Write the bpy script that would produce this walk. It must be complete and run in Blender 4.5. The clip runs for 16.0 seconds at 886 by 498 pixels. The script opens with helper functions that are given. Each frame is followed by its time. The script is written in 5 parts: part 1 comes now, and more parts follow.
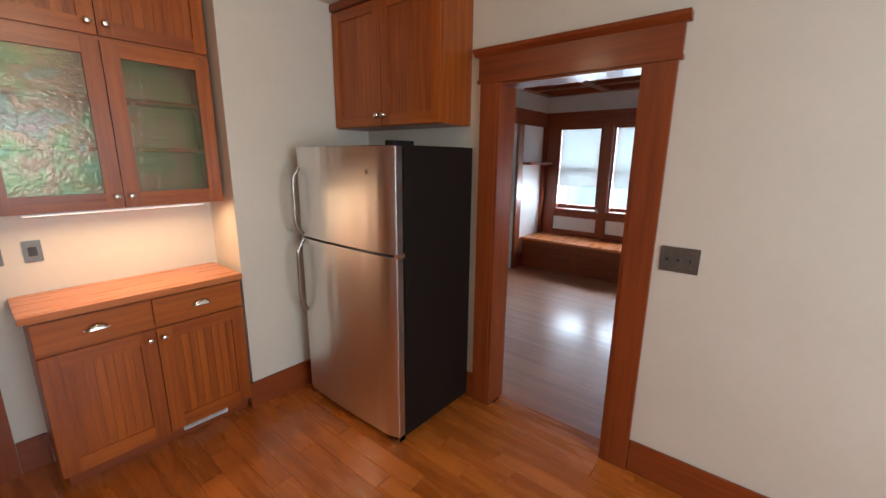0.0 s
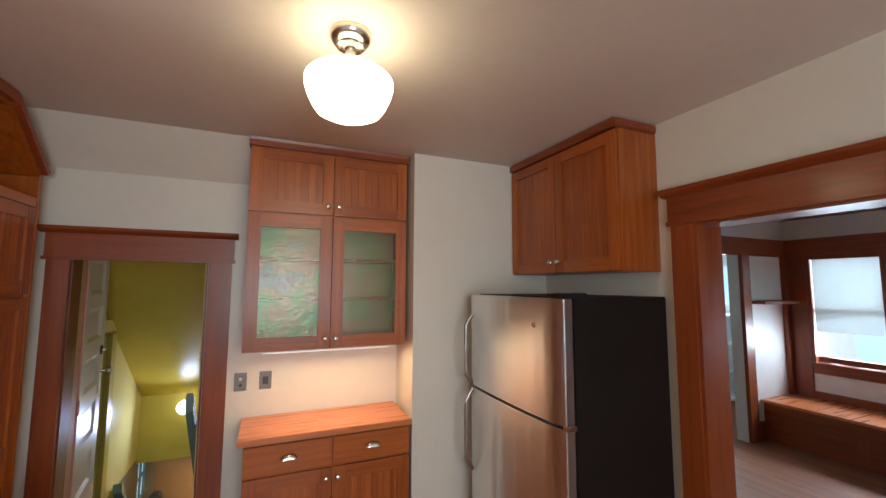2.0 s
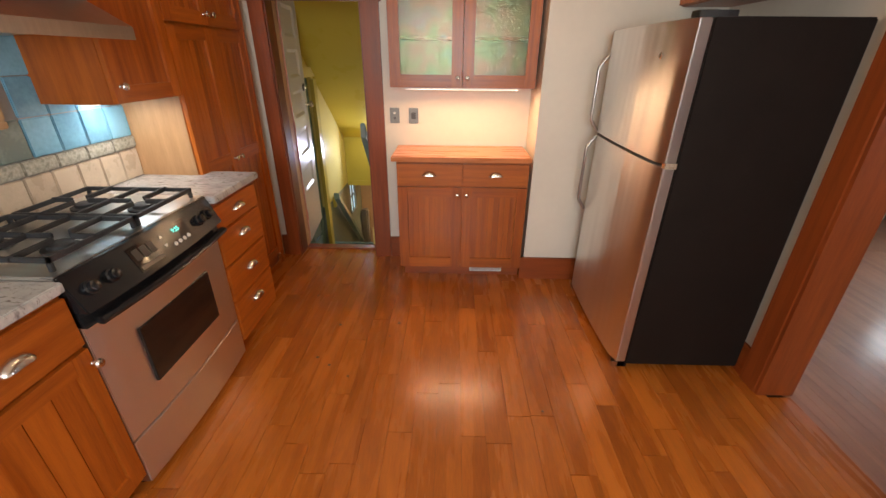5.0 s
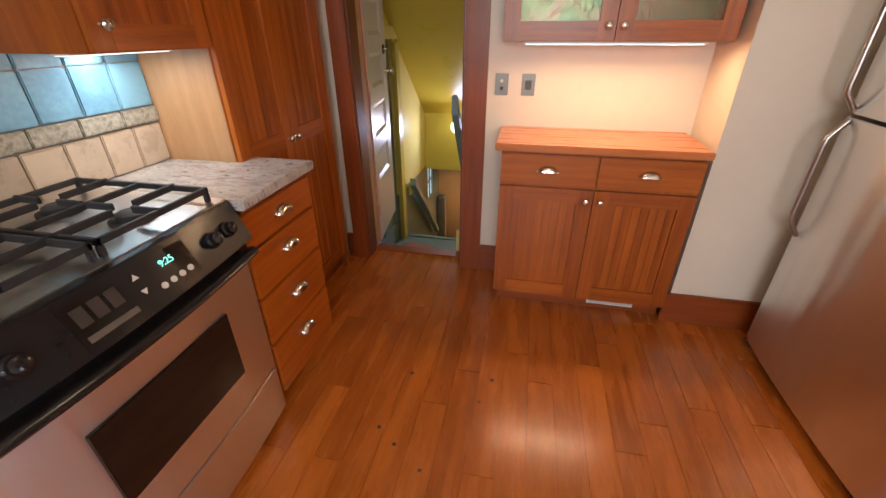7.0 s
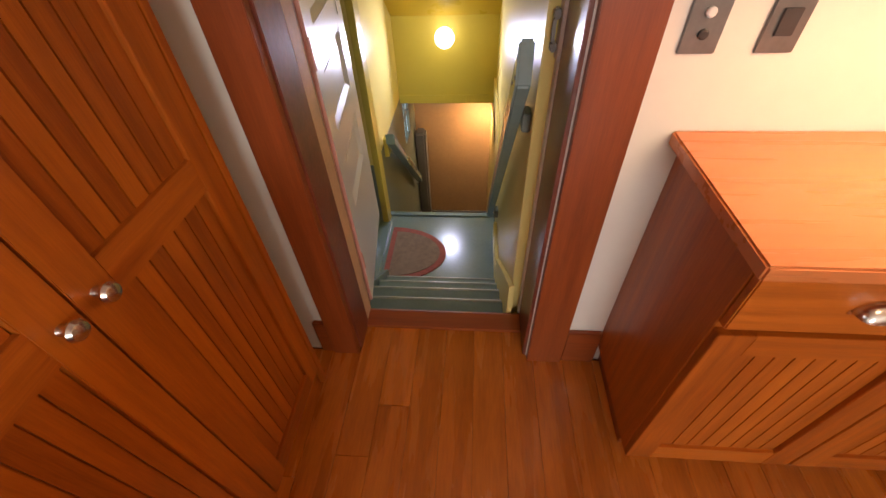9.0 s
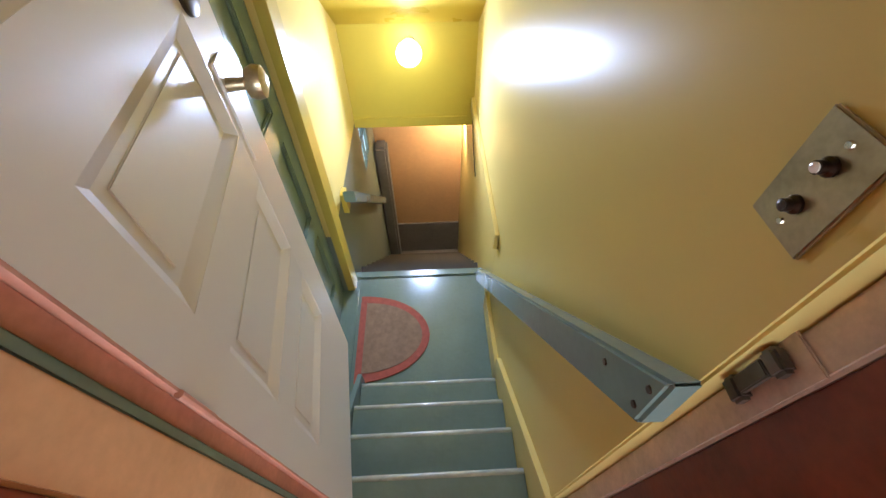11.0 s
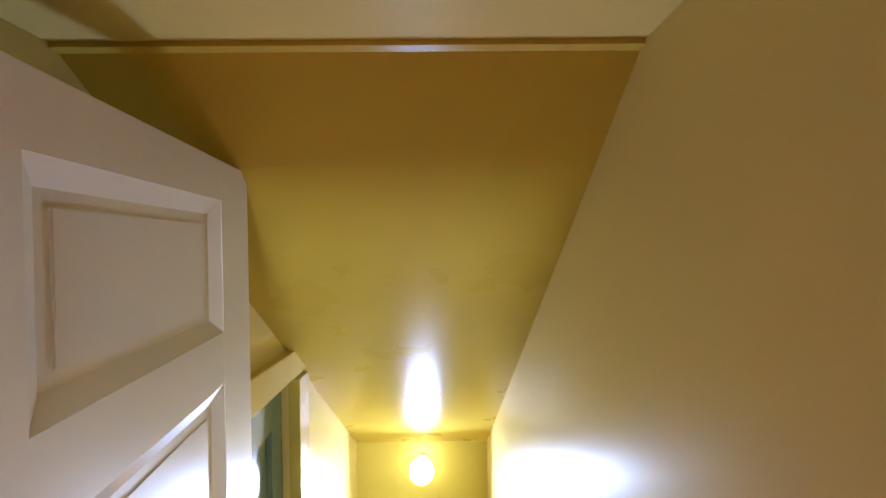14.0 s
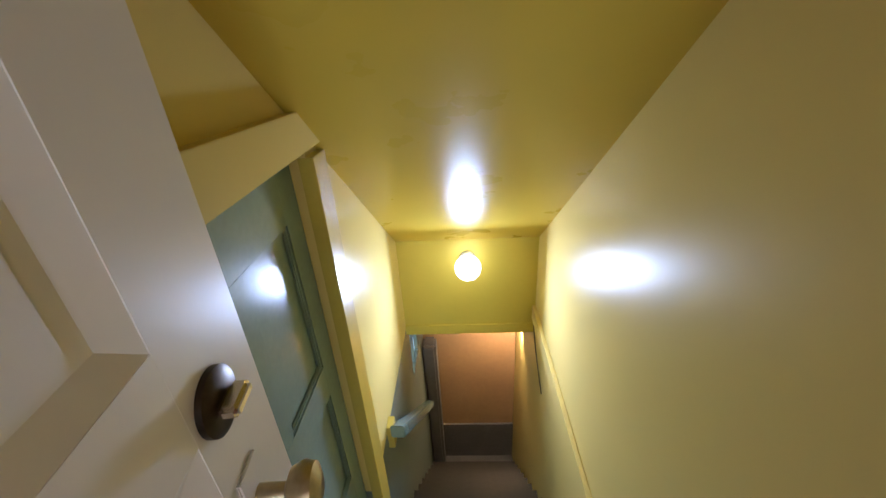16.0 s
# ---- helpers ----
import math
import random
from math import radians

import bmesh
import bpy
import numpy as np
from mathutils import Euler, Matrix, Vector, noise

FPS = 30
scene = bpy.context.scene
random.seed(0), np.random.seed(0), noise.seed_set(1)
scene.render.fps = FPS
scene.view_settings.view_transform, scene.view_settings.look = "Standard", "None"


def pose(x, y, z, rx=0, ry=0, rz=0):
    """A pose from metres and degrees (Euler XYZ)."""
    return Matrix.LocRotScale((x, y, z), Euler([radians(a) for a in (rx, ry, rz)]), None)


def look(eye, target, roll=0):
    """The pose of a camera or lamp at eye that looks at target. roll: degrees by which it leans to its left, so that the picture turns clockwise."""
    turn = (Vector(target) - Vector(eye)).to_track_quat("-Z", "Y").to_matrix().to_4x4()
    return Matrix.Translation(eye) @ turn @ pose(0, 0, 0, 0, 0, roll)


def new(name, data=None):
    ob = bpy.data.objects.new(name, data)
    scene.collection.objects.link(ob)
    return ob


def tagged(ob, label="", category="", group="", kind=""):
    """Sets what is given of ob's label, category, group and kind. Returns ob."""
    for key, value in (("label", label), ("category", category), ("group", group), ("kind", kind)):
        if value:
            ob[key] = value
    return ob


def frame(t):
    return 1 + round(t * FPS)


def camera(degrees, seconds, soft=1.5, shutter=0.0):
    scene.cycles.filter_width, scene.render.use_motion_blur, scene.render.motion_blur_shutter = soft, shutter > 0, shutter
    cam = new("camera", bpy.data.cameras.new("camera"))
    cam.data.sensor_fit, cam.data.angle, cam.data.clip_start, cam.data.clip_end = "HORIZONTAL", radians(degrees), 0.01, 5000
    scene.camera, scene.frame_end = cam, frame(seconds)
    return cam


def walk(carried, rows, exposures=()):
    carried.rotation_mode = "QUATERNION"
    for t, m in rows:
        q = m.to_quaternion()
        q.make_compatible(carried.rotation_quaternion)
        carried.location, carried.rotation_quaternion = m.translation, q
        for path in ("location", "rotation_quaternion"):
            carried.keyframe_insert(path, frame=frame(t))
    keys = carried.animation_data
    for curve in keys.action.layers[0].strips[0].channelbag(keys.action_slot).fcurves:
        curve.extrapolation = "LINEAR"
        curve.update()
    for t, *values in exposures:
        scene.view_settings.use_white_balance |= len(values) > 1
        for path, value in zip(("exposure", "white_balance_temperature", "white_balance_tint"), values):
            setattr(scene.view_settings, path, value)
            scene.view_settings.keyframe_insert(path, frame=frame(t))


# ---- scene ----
cam = camera(95.7, 16.0)
PATH = [
    (0, (1.505, 0.959, 1.586), (3.008, 2.202, 1.142), 0.6),
    (0.5, (1.489, 0.948, 1.635), (2.989, 2.263, 1.492), 0.3),
    (1, (1.493, 0.93, 1.666), (2.909, 2.34, 1.751), -0.3),
    (1.5, (1.571, 0.957, 1.665), (2.74, 2.571, 1.835), -0.5),
    (2, (1.696, 0.985, 1.697), (2.481, 2.815, 1.878), 0.2),
    (2.5, (1.872, 0.905, 1.694), (2.211, 2.871, 1.846), 0.9),
    (3, (1.966, 0.78, 1.684), (2.002, 2.777, 1.774), 0.5),
    (3.5, (1.967, 0.695, 1.67), (1.906, 2.693, 1.618), 0.1),
    (4, (1.958, 0.669, 1.606), (1.911, 2.639, 1.267), 0.3),
    (4.5, (1.982, 0.668, 1.551), (1.945, 2.553, 0.883), 0.4),
    (4.7, (1.979, 0.672, 1.53), (1.947, 2.504, 0.728), 0.4),
    (6.8, (1.767, 1.31, 1.373), (1.481, 3.039, 0.411), 1.0),
    (7, (1.713, 1.442, 1.366), (1.353, 3.164, 0.411), -0.2),
    (7.5, (1.577, 1.79, 1.368), (1.139, 3.474, 0.384), -1.2),
    (8, (1.389, 2.133, 1.352), (1.028, 3.782, 0.283), -2.6),
    (8.2, (1.338, 2.265, 1.335), (1.028, 3.895, 0.217), -2.6),
    (10.3, (0.988, 3.69, 1.38), (0.986, 4.797, -0.279), -1.4),
    (10.5, (0.99, 3.738, 1.388), (1.008, 4.868, -0.257), -0.7),
    (11, (1.003, 3.765, 1.459), (1.053, 5.042, -0.08), -0.4),
    (11.5, (1.011, 3.74, 1.564), (1.058, 5.221, 0.221), -0.7),
    (12, (1.015, 3.735, 1.651), (1.058, 5.421, 0.577), -0.6),
    (12.5, (1.019, 3.727, 1.722), (1.06, 5.579, 0.969), -0.5),
    (13, (1.022, 3.712, 1.782), (1.062, 5.678, 1.418), -0.5),
    (13.5, (1.027, 3.702, 1.802), (1.067, 5.699, 1.902), -0.5),
    (14, (1.026, 3.722, 1.78), (1.045, 5.722, 1.747), -0.6),
    (14.5, (1.007, 3.8, 1.663), (0.976, 5.708, 1.062), -1.3),
    (15, (0.972, 3.902, 1.625), (0.896, 5.73, 0.818), -2.4),
    (15.5, (0.927, 4.033, 1.579), (0.864, 5.798, 0.641), -2.3),
    (16, (0.893, 4.173, 1.529), (0.783, 5.947, 0.614), -3.6),
]
walk(cam, [(t, look(eye, target, roll)) for t, eye, target, roll in PATH],
     [(0.0, -0.28, 6500, 10), (2.0, -0.4, 6400, 8), (3.5, -0.25, 7000, 13), (4.7, 0.05, 7500, 15), (7.0, -0.08, 7500, 20), (8.2, -0.15, 8300, 26),
      (10.3, 1.55, 6500, 12), (11.0, 1.25, 6350, 11), (12.5, 0.95, 6250, 12), (13.7, 1.4, 6250, 12), (14.6, 0.85, 6250, 12), (16.0, 0.6, 6250, 12)])


# ---- world, large lights ----
world = bpy.data.worlds.new("world")
scene.world = world
world.use_nodes = True
wn = world.node_tree.nodes
sky = wn.new("ShaderNodeTexSky")
sky.sky_type = "NISHITA"
sky.sun_disc = False
sky.sun_elevation = radians(40)
sky.sun_rotation = radians(200)
world.node_tree.links.new(sky.outputs[0], wn["Background"].inputs[0])
wn["Background"].inputs[1].default_value = 0.12


def area_lamp(name, at, target, sx, sy, watts, colour):
    d = bpy.data.lights.new(name, "AREA")
    d.shape, d.size, d.size_y, d.energy, d.color = "RECTANGLE", sx, sy, watts, colour
    o = new(name, d)
    o.matrix_world = look(at, target)
    return o


area_lamp("hutch_strip_light", (2.03, 3.475, 1.312), (2.03, 3.05, 0.0), 0.75, 0.03, 4.6, (1.0, 0.70, 0.42))
area_lamp("counter_strip_light", (0.46, 2.58, 1.306), (0.42, 2.58, 0.0), 0.04, 0.34, 2.2, (0.78, 0.90, 1.0))
area_lamp("dining_window_light", (7.75, 2.3, 1.45), (4.0, 2.3, 0.9), 2.6, 1.4, 420, (0.70, 0.84, 1.0))
area_lamp("side_room_window_light", (7.95, 5.05, 1.71), (7.95, 3.0, 1.0), 0.95, 0.6, 30, (0.66, 0.84, 1.0))
# Unseen bluish fill light, added in the south wall to brighten the kitchen.
area_lamp("south_fill_light", (1.9, -1.62, 1.6), (1.9, 3.0, 1.2), 1.5, 1.1, 85, (0.70, 0.86, 1.0))
globe = area_lamp("stair_globe_light", (0.905, 6.058, 0.39), (0.905, 4.0, 0.50), 0.15, 0.15, 8.0, (0.64, 0.80, 1.24))
globe.data.shape = "DISK"
# Unseen lamp added to brighten the tan board wall; no fixture belongs to it.
area_lamp("basement_fill_light", (1.3, 6.75, -0.5), (0.9, 7.0, -2.0), 0.12, 0.12, 9, (1.0, 0.74, 0.48))


# ---- materials ----
def mat(name, colour, rough=0.5, metal=0.0, vary=0.12, scale=6.0, bump=0.0, bump_scale=120.0, coat=0.0,
        stretch=(1, 1, 1), per_object=0.0, aniso=0.0, emit=None, second=None, island=False):
    m = bpy.data.materials.new(name)
    m.use_nodes = True
    nt = m.node_tree
    n, l = nt.nodes, nt.links
    b = n["Principled BSDF"]
    b.inputs["Roughness"].default_value = rough
    b.inputs["Metallic"].default_value = metal
    b.inputs["Coat Weight"].default_value = coat
    b.inputs["Coat Roughness"].default_value = 0.15
    b.inputs["Anisotropic"].default_value = aniso
    tc = n.new("ShaderNodeTexCoord")
    mp = n.new("ShaderNodeMapping")
    mp.inputs["Scale"].default_value = stretch
    l.new(tc.outputs["Object"], mp.inputs[0])
    src = mp.outputs[0]
    if per_object or island:
        oi = n.new("ShaderNodeObjectInfo") if not island else n.new("ShaderNodeNewGeometry")
        rnd = oi.outputs["Random"] if not island else oi.outputs["Random Per Island"]
        add = n.new("ShaderNodeVectorMath")
        add.operation = "MULTIPLY_ADD"
        comb = n.new("ShaderNodeCombineXYZ")
        for k in range(3):
            l.new(rnd, comb.inputs[k])
        add.inputs[1].default_value = (37, 53, 71)
        l.new(comb.outputs[0], add.inputs[0])
        l.new(src, add.inputs[2])
        src = add.outputs[0]
    big = n.new("ShaderNodeTexNoise")
    big.inputs["Scale"].default_value = scale
    big.inputs["Detail"].default_value = 5
    l.new(src, big.inputs["Vector"])
    fine = n.new("ShaderNodeTexNoise")
    fine.inputs["Scale"].default_value = scale * 9
    fine.inputs["Detail"].default_value = 3
    l.new(src, fine.inputs["Vector"])
    mixf = n.new("ShaderNodeMath")
    mixf.operation = "MULTIPLY_ADD"
    l.new(fine.outputs[0], mixf.inputs[0])
    mixf.inputs[1].default_value = 0.45
    l.new(big.outputs[0], mixf.inputs[2])
    fac = mixf.outputs[0]
    if per_object or island:
        ad = n.new("ShaderNodeMath")
        ad.operation = "MULTIPLY_ADD"
        l.new(rnd, ad.inputs[0])
        ad.inputs[1].default_value = per_object
        l.new(fac, ad.inputs[2])
        sb = n.new("ShaderNodeMath")
        sb.operation = "SUBTRACT"
        l.new(ad.outputs[0], sb.inputs[0])
        sb.inputs[1].default_value = per_object * 0.5
        fac = sb.outputs[0]
    ramp = n.new("ShaderNodeValToRGB")
    c2 = second or tuple(c * (1 - vary) for c in colour)
    c1 = tuple(min(1, c * (1 + vary)) for c in colour)
    ramp.color_ramp.elements[0].position, ramp.color_ramp.elements[1].position = 0.42, 0.98
    ramp.color_ramp.elements[0].color, ramp.color_ramp.elements[1].color = (*c2, 1), (*c1, 1)
    l.new(fac, ramp.inputs[0])
    l.new(ramp.outputs[0], b.inputs["Base Color"])
    if bump:
        bn = n.new("ShaderNodeTexNoise")
        bn.inputs["Scale"].default_value = bump_scale
        l.new(src, bn.inputs["Vector"])
        bu = n.new("ShaderNodeBump")
        bu.inputs["Strength"].default_value = bump
        bu.inputs["Distance"].default_value = 0.002
        l.new(bn.outputs[0], bu.inputs["Height"])
        l.new(bu.outputs[0], b.inputs["Normal"])
    rr = n.new("ShaderNodeMapRange")
    rr.inputs[3].default_value, rr.inputs[4].default_value = max(0.02, rough * 0.82), min(1, rough * 1.2)
    l.new(big.outputs[0], rr.inputs[0])
    l.new(rr.outputs[0], b.inputs["Roughness"])
    if emit:
        b.inputs["Emission Color"].default_value = (*emit[0], 1)
        b.inputs["Emission Strength"].default_value = emit[1]
    return m


WOOD_A, WOOD_B = (0.44, 0.108, 0.011), (0.26, 0.051, 0.005)
wood_v = mat("fir_upright", WOOD_A, 0.36, scale=3.0, second=WOOD_B, stretch=(14, 14, 0.7), bump=0.15, bump_scale=60, coat=0.12, per_object=0.34)
wood_strip = mat("fir_strips", WOOD_A, 0.36, scale=3.0, second=WOOD_B, stretch=(14, 14, 0.7), bump=0.15, bump_scale=60, coat=0.2, per_object=0.5, island=True)
wood_hx = mat("fir_along_x", WOOD_A, 0.36, scale=3.0, second=WOOD_B, stretch=(0.7, 14, 14), bump=0.15, bump_scale=60, coat=0.12, per_object=0.34)
wood_hy = mat("fir_along_y", WOOD_A, 0.36, scale=3.0, second=WOOD_B, stretch=(14, 0.7, 14), bump=0.15, bump_scale=60, coat=0.12, per_object=0.34)
TRIM_A, TRIM_B = (0.29, 0.060, 0.012), (0.18, 0.033, 0.007)
trim_v = mat("trim_upright", TRIM_A, 0.38, scale=3.0, second=TRIM_B, stretch=(12, 12, 0.7), bump=0.15, bump_scale=60, coat=0.2, per_object=0.25)
trim_x = mat("trim_along_x", TRIM_A, 0.38, scale=3.0, second=TRIM_B, stretch=(0.7, 12, 12), bump=0.15, bump_scale=60, coat=0.2, per_object=0.2)
trim_y = mat("trim_along_y", TRIM_A, 0.38, scale=3.0, second=TRIM_B, stretch=(12, 0.7, 12), bump=0.15, bump_scale=60, coat=0.2, per_object=0.2)
maple_m = mat("pale_maple", (0.47, 0.25, 0.12), 0.4, scale=3.0, second=(0.38, 0.19, 0.085), stretch=(10, 10, 0.8))
hutch_top_m = mat("orange_top", (0.60, 0.19, 0.06), 0.28, scale=3.0, second=(0.56, 0.17, 0.052), stretch=(0.7, 12, 12), coat=0.3)
plank_m = mat("floor_plank", (0.53, 0.145, 0.020), 0.27, scale=2.4, second=(0.31, 0.072, 0.010), stretch=(7, 0.8, 7), bump=0.08, bump_scale=30, coat=0.25, per_object=0.24)
floor_gap = mat("floor_gap", (0.10, 0.033, 0.011), 0.7)
dining_floor_m = mat("dining_boards", (0.42, 0.18, 0.09), 0.44, scale=2.4, second=(0.33, 0.125, 0.06), stretch=(9, 0.8, 9), coat=0.3, per_object=0.3, island=True)
wall_m = mat("cream_wall", (0.76, 0.69, 0.58), 0.42, vary=0.04, scale=2.5, bump=0.12, bump_scale=90)
ceil_m = mat("ceiling_paint", (0.72, 0.64, 0.57), 0.6, vary=0.04, scale=2.0, bump=0.12, bump_scale=80)
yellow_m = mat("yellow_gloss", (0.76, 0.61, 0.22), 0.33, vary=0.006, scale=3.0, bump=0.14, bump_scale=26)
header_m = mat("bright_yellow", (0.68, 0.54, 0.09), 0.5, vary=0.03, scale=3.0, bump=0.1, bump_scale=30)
# Yellow paint deepened: the dimness of the sloped ceiling is in this colour.
slope_m = mat("dimmed_yellow_gloss", (0.60, 0.43, 0.065), 0.28, vary=0.005, scale=3.0, bump=0.12, bump_scale=26)
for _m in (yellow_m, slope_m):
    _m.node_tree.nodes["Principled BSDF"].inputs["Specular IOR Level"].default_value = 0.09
casing_y = mat("ochre_casing", (0.55, 0.41, 0.07), 0.32, vary=0.08, scale=5.0, bump=0.15, bump_scale=40, coat=0.2)
green_m = mat("grey_green_gloss", (0.185, 0.265, 0.245), 0.22, vary=0.10, scale=6.0, bump=0.22, bump_scale=30, coat=0.15)
tread_dark = mat("dark_brown_tread", (0.045, 0.038, 0.030), 0.6, vary=0.3, scale=9.0, bump=0.2, bump_scale=60)
# Paler than the treads: the globe's highlight on the nosings is painted in.
nosing_m = mat("highlit_green_edge", (0.42, 0.48, 0.45), 0.2, vary=0.2, scale=20, coat=0.4)
green_dark = mat("grey_green_wall", (0.17, 0.20, 0.165), 0.4, vary=0.1, scale=5.0, bump=0.2, bump_scale=40)
door_white = mat("old_white_gloss", (0.72, 0.68, 0.64), 0.33, vary=0.006, scale=5.0, bump=0.18, bump_scale=34, coat=0.1)
pink_edge = mat("salmon_edge", (0.55, 0.26, 0.20), 0.5, vary=0.2, scale=12.0, bump=0.3, bump_scale=60)
peach_edge = mat("peach_jamb", (0.62, 0.36, 0.20), 0.45, vary=0.15, scale=9.0, bump=0.3, bump_scale=60)
worn_jamb = mat("worn_cream_jamb", (0.64, 0.54, 0.46), 0.45, vary=0.25, scale=14.0, bump=0.6, bump_scale=50)
red_jamb = mat("dark_red_jamb", (0.17, 0.036, 0.016), 0.38, vary=0.35, scale=8.0, bump=0.3, bump_scale=50, coat=0.2)
steel = mat("brushed_steel", (0.74, 0.72, 0.70), 0.35, 1.0, vary=0.02, scale=1.5, stretch=(2, 2, 0.5), aniso=0.7)


def brushed(m):
    """Horizontal brushing: highlights drawn out upright, with a slight upright waviness of the sheet."""
    n, l = m.node_tree.nodes, m.node_tree.links
    b = n["Principled BSDF"]
    tg = n.new("ShaderNodeTangent")
    b.inputs["Anisotropic Rotation"].default_value = 0.25
    tg.direction_type, tg.axis = "RADIAL", "Z"
    l.new(tg.outputs[0], b.inputs["Tangent"])
    tc, mp, ns, bu = n.new("ShaderNodeTexCoord"), n.new("ShaderNodeMapping"), n.new("ShaderNodeTexNoise"), n.new("ShaderNodeBump")
    mp.inputs["Scale"].default_value = (1.0, 1.0, 0.12)
    ns.inputs["Scale"].default_value = 9.0
    ns.inputs["Detail"].default_value = 1.0
    bu.inputs["Strength"].default_value = 0.35
    bu.inputs["Distance"].default_value = 0.02
    l.new(tc.outputs["Object"], mp.inputs[0])
    l.new(mp.outputs[0], ns.inputs["Vector"])
    l.new(ns.outputs[0], bu.inputs["Height"])
    l.new(bu.outputs[0], b.inputs["Normal"])


brushed(steel)
steel_h = mat("brushed_steel_top", (0.74, 0.73, 0.72), 0.30, 1.0, vary=0.06, scale=4.0, stretch=(1, 20, 1), aniso=0.4)
handle_m = mat("dull_steel_bar", (0.42, 0.39, 0.36), 0.3, 1.0, vary=0.08, scale=20)
nickel = mat("nickel", (0.66, 0.61, 0.54), 0.22, 1.0, vary=0.08, scale=20)
fridge_side = mat("charcoal_side", (0.015, 0.010, 0.008), 0.5, vary=0.15, scale=8, bump=0.2, bump_scale=400)
fridge_side.node_tree.nodes["Principled BSDF"].inputs["Specular IOR Level"].default_value = 0.14
black = mat("black_gloss", (0.012, 0.012, 0.013), 0.18, vary=0.2, scale=9)
iron = mat("cast_iron", (0.03, 0.03, 0.032), 0.5, vary=0.3, scale=30, bump=0.4, bump_scale=200)
oven_glass = mat("oven_glass", (0.012, 0.010, 0.009), 0.08, vary=0.2)
hood_m = mat("hood_steel", (0.50, 0.46, 0.42), 0.32, 1.0, vary=0.08, scale=5, stretch=(1, 16, 1))
grey_plate = mat("plate_grey", (0.20, 0.185, 0.165), 0.35, 0.7, vary=0.15, scale=12)
brass_plate = mat("aged_brass", (0.45, 0.37, 0.24), 0.30, 0.9, vary=0.25, scale=16)
toggle = mat("dark_toggle", (0.05, 0.04, 0.035), 0.35)
pearl = mat("pearl_button", (0.75, 0.72, 0.66), 0.25)
bronze = mat("dark_bronze", (0.055, 0.04, 0.03), 0.32, 0.9, vary=0.3, scale=20)
white_m = mat("white_paint", (0.78, 0.78, 0.76), 0.45, vary=0.04)
plywood_m = mat("tan_board", (0.48, 0.29, 0.14), 0.6, vary=0.1, scale=3.0)
concrete_m = mat("grey_concrete", (0.17, 0.155, 0.145), 0.8, vary=0.2, scale=4.0, bump=0.3, bump_scale=60)
mat_red = mat("mat_border", (0.44, 0.115, 0.09), 0.9, vary=0.2, scale=40, bump=0.6, bump_scale=300)
mat_tan = mat("mat_centre", (0.30, 0.20, 0.14), 0.95, vary=0.25, scale=30, bump=0.7, bump_scale=300)
shade_m = mat("roller_shade", (0.75, 0.76, 0.74), 0.8, vary=0.03)
_n, _l = shade_m.node_tree.nodes, shade_m.node_tree.links
_t, _x = _n.new("ShaderNodeBsdfTranslucent"), _n.new("ShaderNodeMixShader")
_t.inputs[0].default_value = (0.66, 0.70, 0.70, 1)
_x.inputs[0].default_value = 0.25
_l.new(_n["Principled BSDF"].outputs[0], _x.inputs[1])
_l.new(_t.outputs[0], _x.inputs[2])
_l.new(_x.outputs[0], _n["Material Output"].inputs[0])
# Emission stands in for daylight on the neighbour's siding and in small panes.
glow_siding_m = mat("glowing_blue_siding", (0.50, 0.68, 0.80), 0.6, vary=0.05, emit=((0.42, 0.66, 0.86), 1.1))
display_m = mat("clock_digits", (0.1, 0.5, 0.5), 0.4, emit=((0.15, 0.9, 0.8), 2.0))
lamp_m = mat("opal_glass", (0.9, 0.88, 0.82), 0.25, emit=((1.0, 0.84, 0.56), 12.0))
bulb_m = mat("globe_bulb", (0.9, 0.9, 0.9), 0.3, emit=((0.90, 0.94, 1.0), 4.0))
strip_m = mat("strip_lens", (0.9, 0.9, 0.9), 0.3, emit=((1.0, 0.86, 0.62), 2.5))
strip_cool = mat("strip_lens_cool", (0.9, 0.9, 0.9), 0.3, emit=((0.85, 0.93, 1.0), 2.0))
cream_tile = mat("cream_tile", (0.60, 0.47, 0.34), 0.28, vary=0.12, scale=14, per_object=0.5, bump=0.2, bump_scale=40, coat=0.3)
green_tile = mat("sea_green_tile", (0.24, 0.33, 0.29), 0.22, vary=0.2, scale=8, per_object=0.7, second=(0.15, 0.21, 0.19), bump=0.2, bump_scale=40, coat=0.4)
blue_tile = mat("blue_tile", (0.19, 0.44, 0.56), 0.22, vary=0.2, scale=8, per_object=0.6, second=(0.13, 0.34, 0.46), bump=0.2, bump_scale=40, coat=0.4)
border_m = mat("border_tile", (0.52, 0.47, 0.38), 0.3, scale=60, second=(0.14, 0.15, 0.11), bump=0.9, bump_scale=70)
frame_tile = mat("terracotta_bamboo", (0.46, 0.27, 0.13), 0.35, vary=0.25, scale=18, bump=0.3, bump_scale=50)
mural_m = mat("mural_tile", (0.50, 0.36, 0.20), 0.3, vary=0.15, scale=10)
mural_dark = mat("mural_leaf", (0.16, 0.15, 0.08), 0.35, vary=0.3, scale=30)
grout_m = mat("grout", (0.30, 0.28, 0.25), 0.9, vary=0.1)


